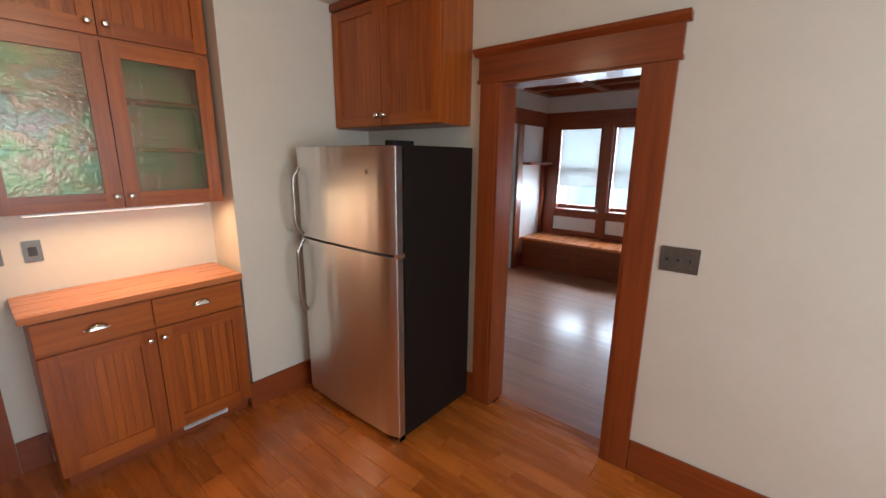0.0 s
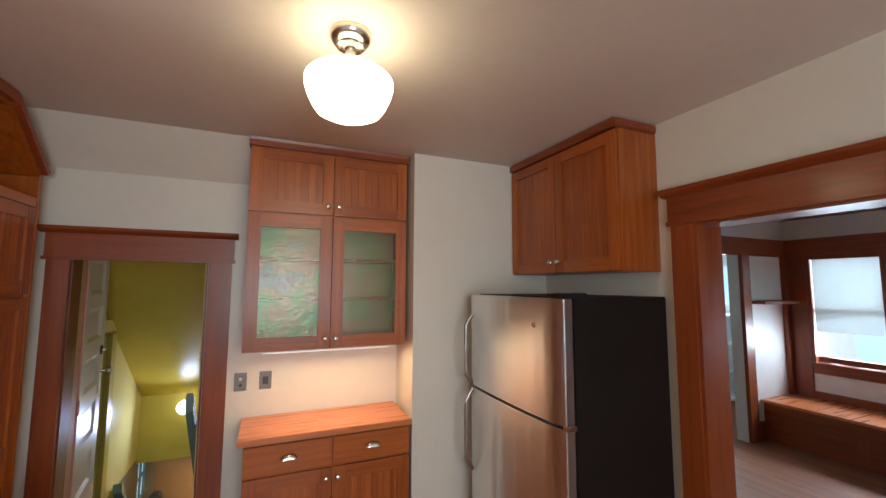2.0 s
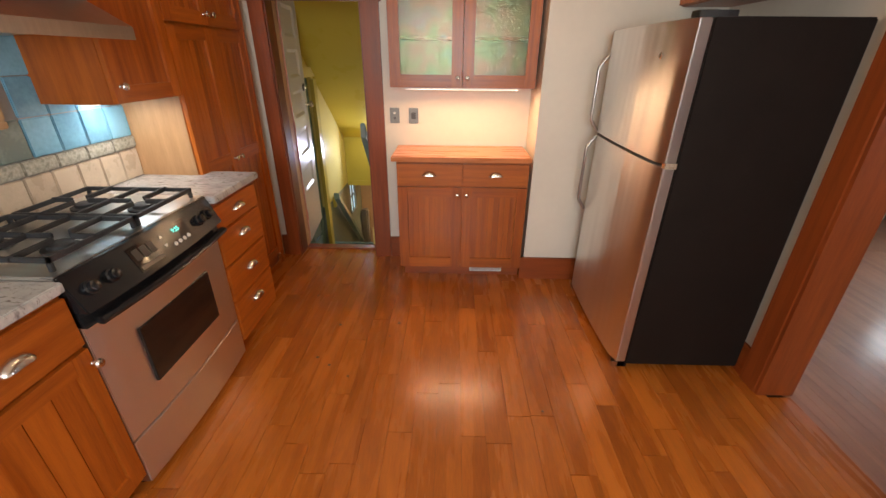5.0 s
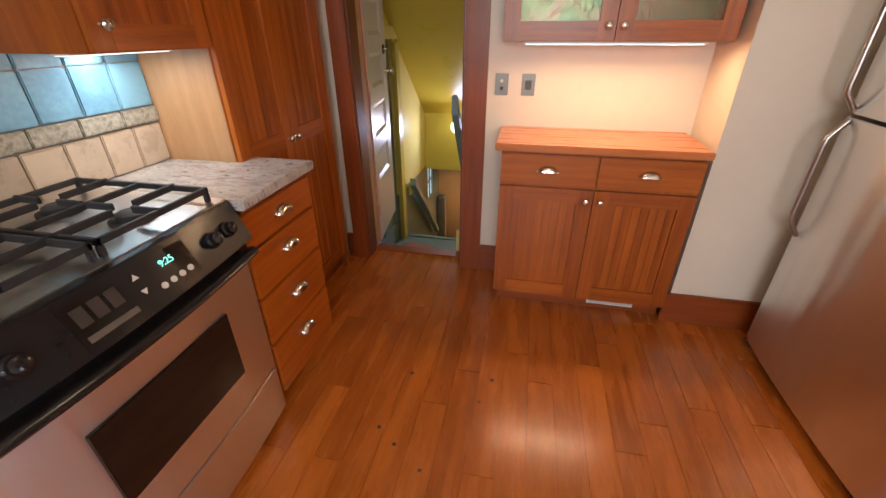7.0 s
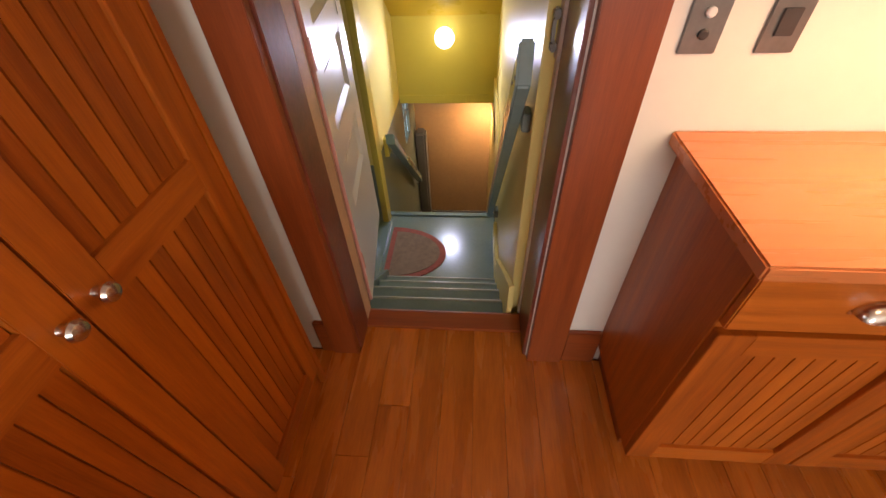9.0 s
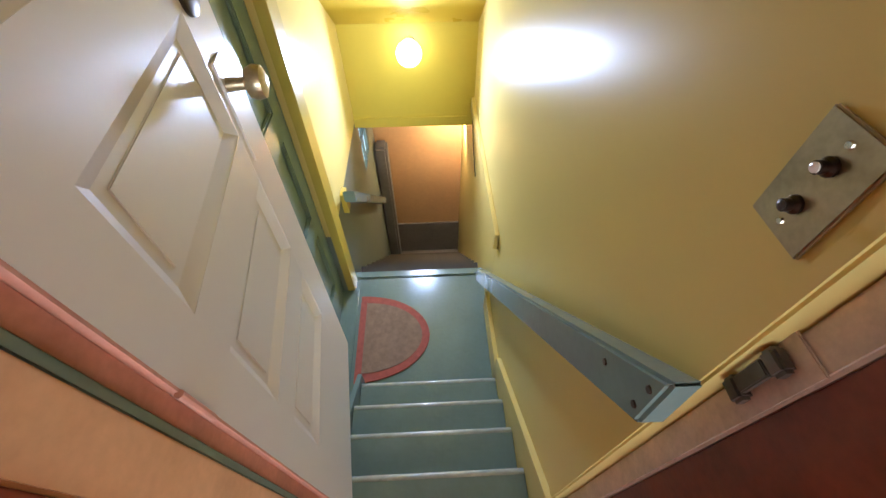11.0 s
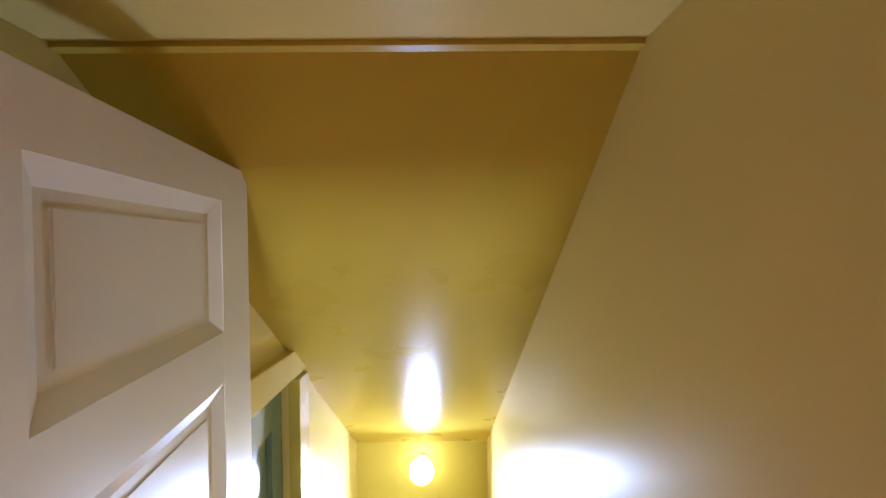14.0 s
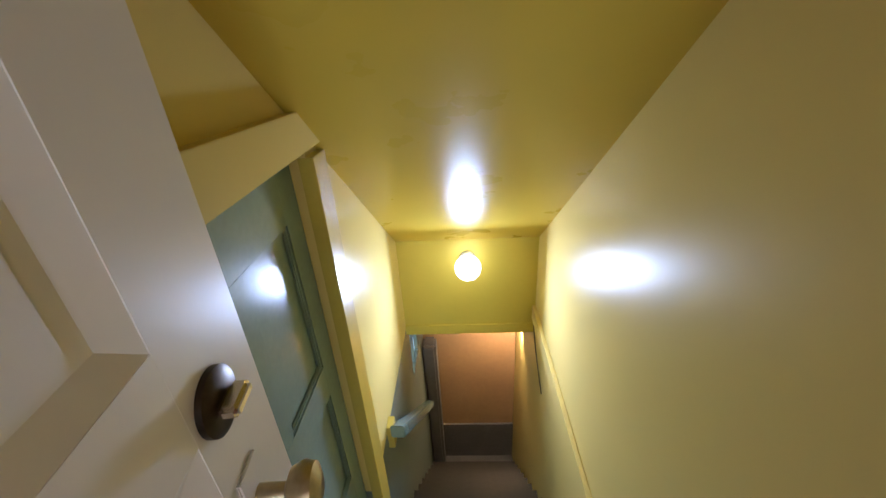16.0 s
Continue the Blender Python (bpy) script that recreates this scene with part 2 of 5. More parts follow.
def granite_material():
    m = mat("speckled_granite", (0.52, 0.50, 0.475), 0.14, vary=0.2, scale=9, coat=0.3)
    n, l = m.node_tree.nodes, m.node_tree.links
    b = n["Principled BSDF"]
    old = b.inputs["Base Color"].links[0].from_socket
    tc = n.new("ShaderNodeTexCoord")
    mp = n.new("ShaderNodeMapping")
    mp.inputs["Rotation"].default_value = (0, 0, 0.6)
    mp.inputs["Scale"].default_value = (1, 2.4, 1)
    l.new(tc.outputs["Object"], mp.inputs[0])
    prev = old
    for sc, lo, hi, col in ((22, 0.62, 0.70, (0.13, 0.09, 0.085)), (11, 0.52, 0.72, (0.36, 0.35, 0.345)), (48, 0.60, 0.68, (0.24, 0.21, 0.2)), (90, 0.62, 0.70, (0.40, 0.36, 0.33))):
        t = n.new("ShaderNodeTexNoise")
        t.inputs["Scale"].default_value = sc
        t.inputs["Detail"].default_value = 4
        t.inputs["Distortion"].default_value = 0.6
        l.new(mp.outputs[0], t.inputs["Vector"])
        r = n.new("ShaderNodeMapRange")
        r.inputs[1].default_value, r.inputs[2].default_value = lo, hi
        l.new(t.outputs[0], r.inputs[0])
        mx = n.new("ShaderNodeMix")
        mx.data_type = "RGBA"
        l.new(r.outputs[0], mx.inputs["Factor"])
        l.new(prev, mx.inputs["A"])
        mx.inputs["B"].default_value = (*col, 1)
        prev = mx.outputs["Result"]
    l.new(prev, b.inputs["Base Color"])
    return m


granite_m = granite_material()


def iridescent_material():
    """Wavy art glass: half clear, half a coloured iridescent film."""
    m = bpy.data.materials.new("iridescent_glass")
    m.use_nodes = True
    n, l = m.node_tree.nodes, m.node_tree.links
    b = n["Principled BSDF"]
    b.inputs["Roughness"].default_value = 0.24
    b.inputs["Metallic"].default_value = 0.85
    tc = n.new("ShaderNodeTexCoord")
    big = n.new("ShaderNodeTexNoise")
    big.inputs["Scale"].default_value = 6.5
    big.inputs["Detail"].default_value = 4
    big.inputs["Distortion"].default_value = 0.7
    l.new(tc.outputs["Object"], big.inputs["Vector"])
    ramp = n.new("ShaderNodeValToRGB")
    e = ramp.color_ramp.elements
    e[0].position, e[0].color = 0.32, (0.38, 0.58, 0.48, 1)
    e[1].position, e[1].color = 0.72, (0.68, 0.40, 0.46, 1)
    for p, c in ((0.42, (0.42, 0.60, 0.34)), (0.50, (0.64, 0.60, 0.44)), (0.57, (0.72, 0.46, 0.36)), (0.65, (0.44, 0.58, 0.50))):
        x = e.new(p)
        x.color = (*c, 1)
    l.new(big.outputs[0], ramp.inputs[0])
    l.new(ramp.outputs[0], b.inputs["Base Color"])
    wav = n.new("ShaderNodeTexNoise")
    wav.inputs["Scale"].default_value = 34
    wav.inputs["Distortion"].default_value = 1.2
    l.new(tc.outputs["Object"], wav.inputs["Vector"])
    bu = n.new("ShaderNodeBump")
    bu.inputs["Strength"].default_value = 0.7
    bu.inputs["Distance"].default_value = 0.003
    l.new(wav.outputs[0], bu.inputs["Height"])
    l.new(bu.outputs[0], b.inputs["Normal"])
    tr = n.new("ShaderNodeBsdfTransparent")
    tr.inputs[0].default_value = (0.80, 0.75, 0.66, 1)
    mx = n.new("ShaderNodeMixShader")
    mx.inputs[0].default_value = 0.11
    l.new(tr.outputs[0], mx.inputs[1])
    l.new(b.outputs[0], mx.inputs[2])
    l.new(mx.outputs[0], n["Material Output"].inputs[0])
    return m


irid_m = iridescent_material()


def pane_material():
    m = bpy.data.materials.new("window_pane")
    m.use_nodes = True
    n, l = m.node_tree.nodes, m.node_tree.links
    g = n.new("ShaderNodeBsdfGlossy")
    g.inputs["Roughness"].default_value = 0.03
    t = n.new("ShaderNodeBsdfTransparent")
    mx = n.new("ShaderNodeMixShader")
    mx.inputs[0].default_value = 0.06
    l.new(t.outputs[0], mx.inputs[1])
    l.new(g.outputs[0], mx.inputs[2])
    l.new(mx.outputs[0], n["Material Output"].inputs[0])
    return m


pane_m = pane_material()

# ---- building helpers ----
ORIGIN = {}


def box(bm, x0, x1, y0, y1, z0, z1):
    v = [bm.verts.new(p) for p in ((x0, y0, z0), (x1, y0, z0), (x1, y1, z0), (x0, y1, z0),
                                   (x0, y0, z1), (x1, y0, z1), (x1, y1, z1), (x0, y1, z1))]
    for f in ((0, 3, 2, 1), (4, 5, 6, 7), (0, 1, 5, 4), (1, 2, 6, 5), (2, 3, 7, 6), (3, 0, 4, 7)):
        bm.faces.new([v[i] for i in f])


def boxes(*rows):
    bm = bmesh.new()
    for r in rows:
        box(bm, *r)
    return bm


def prism(points, axis, a, b):
    """A polygon in the two other axes, drawn out along axis from a to b."""
    bm = bmesh.new()
    place = {"x": lambda p, q, d: (d, p, q), "y": lambda p, q, d: (p, d, q), "z": lambda p, q, d: (p, q, d)}[axis]
    lo = [bm.verts.new(place(p, q, a)) for p, q in points]
    hi = [bm.verts.new(place(p, q, b)) for p, q in points]
    bm.faces.new(lo)
    bm.faces.new(hi[::-1])
    k = len(points)
    for i in range(k):
        bm.faces.new((lo[i], hi[i], hi[(i + 1) % k], lo[(i + 1) % k]))
    return bm


def lathe(profile, m, seg=24):
    """Radius and height pairs turned round z, then posed by m."""
    bm = bmesh.new()
    rings = []
    for r, h in profile:
        rings.append([bm.verts.new(m @ Vector((r * math.cos(6.28318531 * i / seg), r * math.sin(6.28318531 * i / seg), h))) for i in range(seg)])
    for a, b in zip(rings, rings[1:]):
        for i in range(seg):
            bm.faces.new((a[i], a[(i + 1) % seg], b[(i + 1) % seg], b[i]))
    bm.faces.new(rings[0][::-1])
    bm.faces.new(rings[-1])
    return bm


def tube(points, rx, ry=None, seg=10, side=Vector((0, 0, 1))):
    """A bar of oval section swept along points."""
    bm = bmesh.new()
    ry = ry or rx
    pts = [Vector(p) for p in points]
    rings = []
    for i, p in enumerate(pts):
        d = (pts[min(i + 1, len(pts) - 1)] - pts[max(i - 1, 0)]).normalized()
        a = d.cross(side).normalized()
        b = a.cross(d).normalized()
        rings.append([bm.verts.new(p + a * rx * math.cos(6.2831853 * k / seg) + b * ry * math.sin(6.2831853 * k / seg)) for k in range(seg)])
    for a, b in zip(rings, rings[1:]):
        for k in range(seg):
            bm.faces.new((a[k], a[(k + 1) % seg], b[(k + 1) % seg], b[k]))
    bm.faces.new(rings[0][::-1])
    bm.faces.new(rings[-1])
    return bm


def thing(name, base, label, category, group="", kind=""):
    e = new(name)
    e.empty_display_size = 0.1
    e.location = base
    ORIGIN[e.name] = Vector(base)
    return tagged(e, label, category, group, kind)


def finish(name, bm, material, bevel=0.0, smooth=False, shift=None):
    bmesh.ops.recalc_face_normals(bm, faces=bm.faces)
    if bevel:
        bmesh.ops.bevel(bm, geom=[e for e in bm.edges if e.calc_face_angle(0) > 0.5], offset=bevel, segments=2, affect="EDGES", clamp_overlap=True)
    if shift is not None:
        bmesh.ops.translate(bm, verts=bm.verts, vec=-shift)
    me = bpy.data.meshes.new(name)
    bm.to_mesh(me)
    bm.free()
    me.materials.append(material)
    if smooth:
        me.polygons.foreach_set("use_smooth", [True] * len(me.polygons))
        me.set_sharp_from_angle(angle=radians(40))
    return me


def part(name, bm, material, parent, label="", bevel=0.0015, smooth=False):
    shift = ORIGIN[parent.name]
    o = new(name, finish(name, bm, material, bevel, smooth, shift))
    o.parent = parent
    ORIGIN[o.name] = shift
    if label:
        tagged(o, label)
    return o


def single(name, bm, material, label, category, group="", kind="", bevel=0.0015, smooth=False):
    """A thing of one mesh, its origin at the middle of its base."""
    cs = [v.co for v in bm.verts]
    base = Vector(((min(c.x for c in cs) + max(c.x for c in cs)) / 2, (min(c.y for c in cs) + max(c.y for c in cs)) / 2, min(c.z for c in cs)))
    o = new(name, finish(name, bm, material, bevel, smooth, base))
    o.location = base
    ORIGIN[o.name] = base
    return tagged(o, label, category, group, kind)


def structure(name, bm, material, label, category, bevel=0.0, smooth=False):
    return single(name, bm, material, label, category, kind="structure", bevel=bevel, smooth=smooth)


# frames for fronts: u along the front, w outwards, v upwards
def face_south(y):
    return lambda u, w, v: (u, y - w, v)


def face_east(x):
    return lambda u, w, v: (x + w, u, v)


def face_west(x):
    return lambda u, w, v: (x - w, u, v)


def fbox(bm, F, u0, u1, w0, w1, v0, v1):
    a, b = F(u0, w0, v0), F(u1, w1, v1)
    box(bm, min(a[0], b[0]), max(a[0], b[0]), min(a[1], b[1]), max(a[1], b[1]), min(a[2], b[2]), max(a[2], b[2]))


def fpose(F, u, w, v):
    """A pose at (u, w, v) whose z points outwards."""
    o, out, up = Vector(F(u, w, v)), Vector(F(u, w + 1, v)) - Vector(F(u, w, v)), Vector((0, 0, 1))
    sx = up.cross(out)
    return Matrix((( sx.x, up.x, out.x, o.x), (sx.y, up.y, out.y, o.y), (sx.z, up.z, out.z, o.z), (0, 0, 0, 1)))


def knob_mesh(F, u, w, v, r=0.016):
    return lathe([(r * 0.55, 0), (r * 0.4, 0.006), (r * 0.4, 0.012), (r * 0.9, 0.017), (r, 0.022), (r * 0.8, 0.028), (r * 0.3, 0.031)], fpose(F, u, w, v), 16)


def cup_pull(F, u, w, v):
    """A bin pull: a quarter shell over a backplate."""
    bm = bmesh.new()
    m = fpose(F, u, w, v)
    n, k, a, b, c = 14, 6, 0.046, 0.030, 0.026
    rows = []
    for j in range(k + 1):
        t = math.pi / 2 * j / k
        row = []
        for i in range(n + 1):
            s = math.pi * i / n
            row.append(bm.verts.new(m @ Vector((a * math.cos(s) * math.cos(t * 0.6), b * math.sin(s) * math.cos(t) - 0.006, c * math.sin(t) + 0.002))))
        rows.append(row)
    for p, q in zip(rows, rows[1:]):
        for i in range(n):
            bm.faces.new((p[i], p[i + 1], q[i + 1], q[i]))
    bmesh.ops.remove_doubles(bm, verts=bm.verts, dist=0.0004)
    bmesh.ops.solidify(bm, geom=bm.faces[:], thickness=0.002)
    fbox(bm, F, u - 0.05, u + 0.05, w, w + 0.002, v - 0.012, v - 0.004)
    return bm


def shaker(parent, F, u0, u1, v0, v1, knob=None, board=0.036, mid=None, rail=0.06, flat=False, glass=None, groove=0.0018):
    """A framed door with a panel of narrow upright boards. knob: (u, v)."""
    t = 0.02

    def piece(name, material, bevel, *q):
        b = bmesh.new()
        fbox(b, F, *q)
        return part(name, b, material, d, bevel=bevel)

    bm = bmesh.new()
    if glass:
        fbox(bm, F, u0 + rail - 0.008, u1 - rail + 0.008, 0.006, 0.010, v0 + rail * 1.1 - 0.008, v1 - rail + 0.008)
        d = part("door", bm, glass, parent, "wavy iridescent art glass door", bevel=0)
    else:
        fbox(bm, F, u0 + 0.004, u1 - 0.004, 0.001, 0.005, v0 + 0.004, v1 - 0.004)
        d = part("door", bm, wood_v, parent, bevel=0)
    along = wood_hx if abs(F(1, 0, 0)[0] - F(0, 0, 0)[0]) > 0.5 else wood_hy
    piece("stile", wood_v, 0.0015, u0, u0 + rail, 0, t, v0, v1)
    piece("stile", wood_v, 0.0015, u1 - rail, u1, 0, t, v0, v1)
    piece("rail", along, 0.001, u0 + rail, u1 - rail, 0, t - 0.0008, v1 - rail, v1)
    piece("rail", along, 0.001, u0 + rail, u1 - rail, 0, t - 0.0008, v0, v0 + rail * 1.1)
    if mid:
        piece("rail", along, 0.001, u0 + rail, u1 - rail, 0, t - 0.0008, mid - rail * 0.6, mid + rail * 0.6)
    if not glass:
        n = max(2, round((u1 - u0 - 2 * rail) / board))
        w = (u1 - u0 - 2 * rail) / n
        g = groove if not flat else 0.0005
        for i in range(n):
            piece("board", wood_v, 0, u0 + rail + i * w + g, u0 + rail + (i + 1) * w - g, 0.005, 0.0095 if not flat else 0.008, v0 + rail * 1.1, v1 - rail)
    if knob:
        part("knob", knob_mesh(F, knob[0], t, knob[1]), nickel, d, "round nickel knob", bevel=0, smooth=True)
    return d


def drawer(parent, F, u0, u1, v0, v1, pull=None):
    along = wood_hx if abs(F(1, 0, 0)[0] - F(0, 0, 0)[0]) > 0.5 else wood_hy
    bm = bmesh.new()
    fbox(bm, F, u0, u1, 0, 0.02, v0, v1)
    d = part("drawer_front", bm, along, parent, bevel=0.003)
    part("cup_pull", cup_pull(F, (u0 + u1) / 2, 0.02, pull or (v0 + v1) / 2), nickel, d, "nickel cup pull", bevel=0, smooth=True)
    return d


def wall_plate(name, F, u, v, w, h, label, material, kind):
    t = thing(name, F(u, 0, v), label, "switch" if kind != "outlet" else "outlet")
    bm = bmesh.new()
    fbox(bm, F, u - w / 2, u + w / 2, 0, 0.006, v - h / 2, v + h / 2)
    part("plate", bm, material, t, bevel=0.002)
    return t


# ---- large structure: kitchen ----
FZ = 0.0
XL, XR, YF, YB, CZ = 0.298, 3.525, 3.70, -1.6, 2.54
DX0, DX1, DH, DH2 = 0.70, 1.358, 1.83, 1.985          # stair door opening
SR_EDGE = 1.318                            # face of the yellow stair wall
RY0, RY1, RH = 1.480, 2.235, 2.00         # dining door opening
structure("wall_north", boxes((0.15, DX0, YF, 3.928, -0.1, CZ), (DX1, 3.665, YF, 3.928, -0.1, CZ), (DX0, DX1, YF, 3.928, DH2, CZ)), wall_m, "cream painted plaster wall round the basement door", "wall")
structure("wall_alcove", boxes((2.515, XR, 3.36, YF - 0.002, 0, CZ)), wall_m, "cream painted wall that juts out behind the refrigerator", "wall")
structure("wall_east", boxes((XR, 3.665, YB, RY0, -0.1, CZ), (XR, 3.665, RY1, YF - 0.002, -0.1, CZ), (XR, 3.665, RY0, RY1, RH, CZ)), wall_m, "smooth cream painted wall with the dining room doorway", "wall")
structure("wall_west", boxes((0.15, XL, YB, YF - 0.002, -0.1, CZ)), wall_m, "cream painted wall behind the range", "wall")
# Out of view; the opening is added for the fill light.
structure("wall_south", boxes((0.15, 1.1, YB - 0.14, YB - 0.002, -0.1, CZ), (2.7, 3.665, YB - 0.14, YB - 0.002, -0.1, CZ), (1.1, 2.7, YB - 0.14, YB - 0.002, -0.1, 1.0), (1.1, 2.7, YB - 0.14, YB - 0.002, 2.2, CZ)), wall_m, "plain cream wall with an added opening at the fill light", "wall")
structure("ceiling", boxes((0.15, 3.665, YB - 0.14, 3.928, CZ, CZ + 0.1)), ceil_m, "smooth off-white kitchen ceiling", "ceiling")
structure("ceiling_soffit", prism([(3.46, CZ + 0.004), (YF + 0.002, 2.31), (YF + 0.002, CZ + 0.004)], "x", 0.30, 1.563), wall_m, "sloped cream soffit above the basement door", "soffit")
structure("subfloor", boxes((0.15, 3.70, YB - 0.14, 3.84, -0.12, FZ - 0.012)), floor_gap, "dark gaps below the floor boards", "floor")


def casing(name, label, parts):
    c = thing(name, parts[0][1], label, "door casing", kind="structure")
    for pname, base, bm, m in parts:
        part(pname, bm, m, c, bevel=0.002)
    return c


casing("door_casing_1", "red-brown stained wood casing with a crown cap round the basement door", [
    ("jamb_board", (1.0, 3.68, 0), boxes((0.632, DX0 + 0.03, 3.675, YF, FZ, DH)), trim_v),
    ("jamb_board", None, boxes((DX1 + 0.004, 1.482, 3.675, YF, FZ, DH)), trim_v),
    ("head_board", None, boxes((0.622, 1.492, 3.672, YF, DH, 1.965)), trim_x),
    ("cap", None, prism([(3.674, 1.965), (3.645, 1.985), (3.64, 2.0), (YF, 2.0), (YF, 1.965)], "x", 0.598, 1.512), trim_x),
    ("fillet", None, boxes((0.614, 1.498, 3.666, YF, DH - 0.006, DH + 0.012)), trim_x)])
structure("door_jamb_1", boxes((DX0 - 0.008, DX0 + 0.036, 3.702, 3.822, FZ, DH2)), red_jamb, "dark red-brown jamb of the basement door", "door jamb", 0.002)
structure("door_stop_1", boxes((DX0 - 0.008, DX0 + 0.034, 3.823, 3.889, FZ, DH2)), peach_edge, "peach painted hinge jamb with worn paint", "door jamb", 0.003)
structure("door_stop_2", boxes((DX0 - 0.008, DX0 + 0.029, 3.890, 3.902, FZ, DH2)), green_m, "old green paint on the hinge jamb", "door jamb", 0.002)
structure("door_stop_3", boxes((DX0 - 0.012, DX0 + 0.022, 3.903, 3.930, FZ, DH2)), pink_edge, "salmon painted edge of the hinge jamb", "door jamb", 0.002)
structure("door_jamb_2", boxes((DX1 - 0.010, DX1 + 0.010, 3.702, 3.884, FZ, DH2)), red_jamb, "scuffed dark red strike jamb of the basement door", "door jamb", 0.002)
structure("door_jamb_3", boxes((DX1 - 0.014, DX1 + 0.010, 3.885, 3.930, FZ - 0.02, DH2)), worn_jamb, "chipped cream edge of the strike jamb", "door jamb", 0.004)
structure("door_jamb_5", boxes((DX0 + 0.037, DX1 - 0.015, 3.70, 3.93, DH2 - 0.02, DH2 + 0.004)), worn_jamb, "cream painted head jamb", "door jamb")
structure("door_casing_4", boxes((SR_EDGE - 0.006, SR_EDGE + 0.06, 3.931, 3.956, FZ - 0.02, 2.10)), yellow_m, "narrow yellow painted strip beside the strike jamb", "trim", 0.004)
structure("threshold", prism([(3.80, FZ - 0.01), (3.80, FZ + 0.012), (3.875, FZ + 0.014), (3.89, FZ + 0.004), (3.89, FZ - 0.02)], "x", DX0, DX1), trim_x, "worn brown wooden threshold", "threshold")

casing("door_casing_2", "red-brown stained wood casing with a crown cap round the dining room doorway", [
    ("jamb_board", (3.5, 1.9, 0), boxes((3.498, XR, 1.358, RY0, FZ, RH)), trim_v),
    ("jamb_board", None, boxes((3.498, XR, RY1, 2.345, FZ, RH)), trim_v),
    ("head_board", None, boxes((3.495, XR, 1.346, 2.357, RH, 2.135)), trim_y),
    ("fillet", None, boxes((3.488, XR, 1.340, 2.363, RH - 0.008, RH + 0.012)), trim_y),
    ("cap", None, prism([(3.496, 2.135), (3.470, 2.155), (3.464, 2.172), (XR, 2.172), (XR, 2.135)], "y", 1.326, 2.385), trim_y)])
structure("door_jamb_6", boxes((XR - 0.02, 3.68, RY0 - 0.004, RY0 + 0.018, FZ, RH)), trim_v, "red-brown wooden jamb of the dining room doorway", "door jamb")
structure("door_jamb_7", boxes((XR - 0.02, 3.68, RY1 - 0.018, RY1 + 0.004, FZ, RH)), trim_v, "red-brown wooden jamb of the dining room doorway", "door jamb")
structure("door_jamb_8", boxes((XR - 0.02, 3.68, RY0 + 0.018, RY1 - 0.018, RH - 0.02, RH + 0.002)), trim_y, "red-brown wooden head jamb", "door jamb")
BBH = 0.175
structure("baseboard_1", boxes((XR - 0.018, XR, YB, 1.356, FZ, FZ + BBH)), trim_y, "tall red-brown wooden baseboard", "baseboard", 0.003)
structure("baseboard_2", boxes((2.488, 3.50, 3.342, 3.36, FZ, FZ + BBH)), trim_x, "tall red-brown wooden baseboard", "baseboard", 0.003)
structure("baseboard_3", boxes((1.484, 1.60, 3.682, YF, FZ, FZ + BBH)), trim_x, "red-brown wooden baseboard beside the basement door", "baseboard", 0.003)
structure("baseboard_4", boxes((XR - 0.018, XR, 2.347, 3.34, FZ, FZ + BBH)), trim_y, "red-brown wooden baseboard behind the refrigerator", "baseboard", 0.003)
structure("baseboard_5", boxes((0.585, 0.630, 3.682, YF, FZ, FZ + BBH)), trim_x, "red-brown wooden baseboard beside the pantry", "baseboard", 0.003)

# ---- hutch in the alcove ----
S = face_south(3.46)
hu = thing("wall_cabinet", (2.03, 3.58, 1.325), "fir wall cabinet with wavy iridescent glass doors above the hutch", "cabinet")
part("side", boxes((1.567, 1.585, 3.46, YF, 1.325, 2.492)), wood_v, hu)
part("side", boxes((2.475, 2.493, 3.46, YF, 1.325, 2.492)), wood_v, hu)
for z0, z1 in ((1.325, 1.343), (2.09, 2.115), (2.475, 2.491)):
    part("shelf", boxes((1.585, 2.475, 3.46, YF, z0, z1)), wood_hx, hu)
part("back", boxes((1.585, 2.475, 3.685, YF, 1.343, 2.09)), wall_m, hu, "pale painted cabinet back")
for zz in (1.60, 1.84):
    part("shelf", boxes((1.586, 2.474, 3.50, 3.684, zz, zz + 0.018)), wood_hx, hu)
shaker(hu, S, 1.569, 2.028, 2.113, 2.480, (1.998, 2.165), board=0.042, groove=0.0034)
shaker(hu, S, 2.032, 2.491, 2.113, 2.480, (2.062, 2.165), board=0.042, groove=0.0034)
shaker(hu, S, 1.569, 2.028, 1.328, 2.095, (2.000, 1.385), rail=0.068, glass=irid_m)
shaker(hu, S, 2.032, 2.491, 1.328, 2.095, (2.060, 1.385), rail=0.068, glass=irid_m)
part("crown", prism([(3.44, 2.49), (3.425, 2.518), (3.42, 2.536), (YF, 2.536), (YF, 2.49)], "x", 1.558, 2.502), trim_x, hu)
st = thing("strip_light", (2.03, 3.5, 1.315), "slim white strip light under the wall cabinet", "lamp")
part("housing", boxes((1.66, 2.40, 3.465, 3.525, 1.316, 1.325)), white_m, st)
part("lens", boxes((1.67, 2.39, 3.470, 3.520, 1.3135, 1.3158)), strip_m, st, "glowing warm white lens", bevel=0)
S = face_south(3.345)
lo = thing("base_cabinet", (2.045, 3.5, FZ), "fir base cabinet with two drawers and two beadboard doors", "cabinet")
part("body", boxes((1.602, 2.488, 3.345, YF, 0.10, 0.882)), wood_v, lo)
part("plinth", boxes((1.625, 2.488, 3.40, YF, FZ, 0.10)), trim_x, lo)
drawer(lo, S, 1.604, 2.040, 0.722, 0.866)
drawer(lo, S, 2.048, 2.486, 0.722, 0.866)
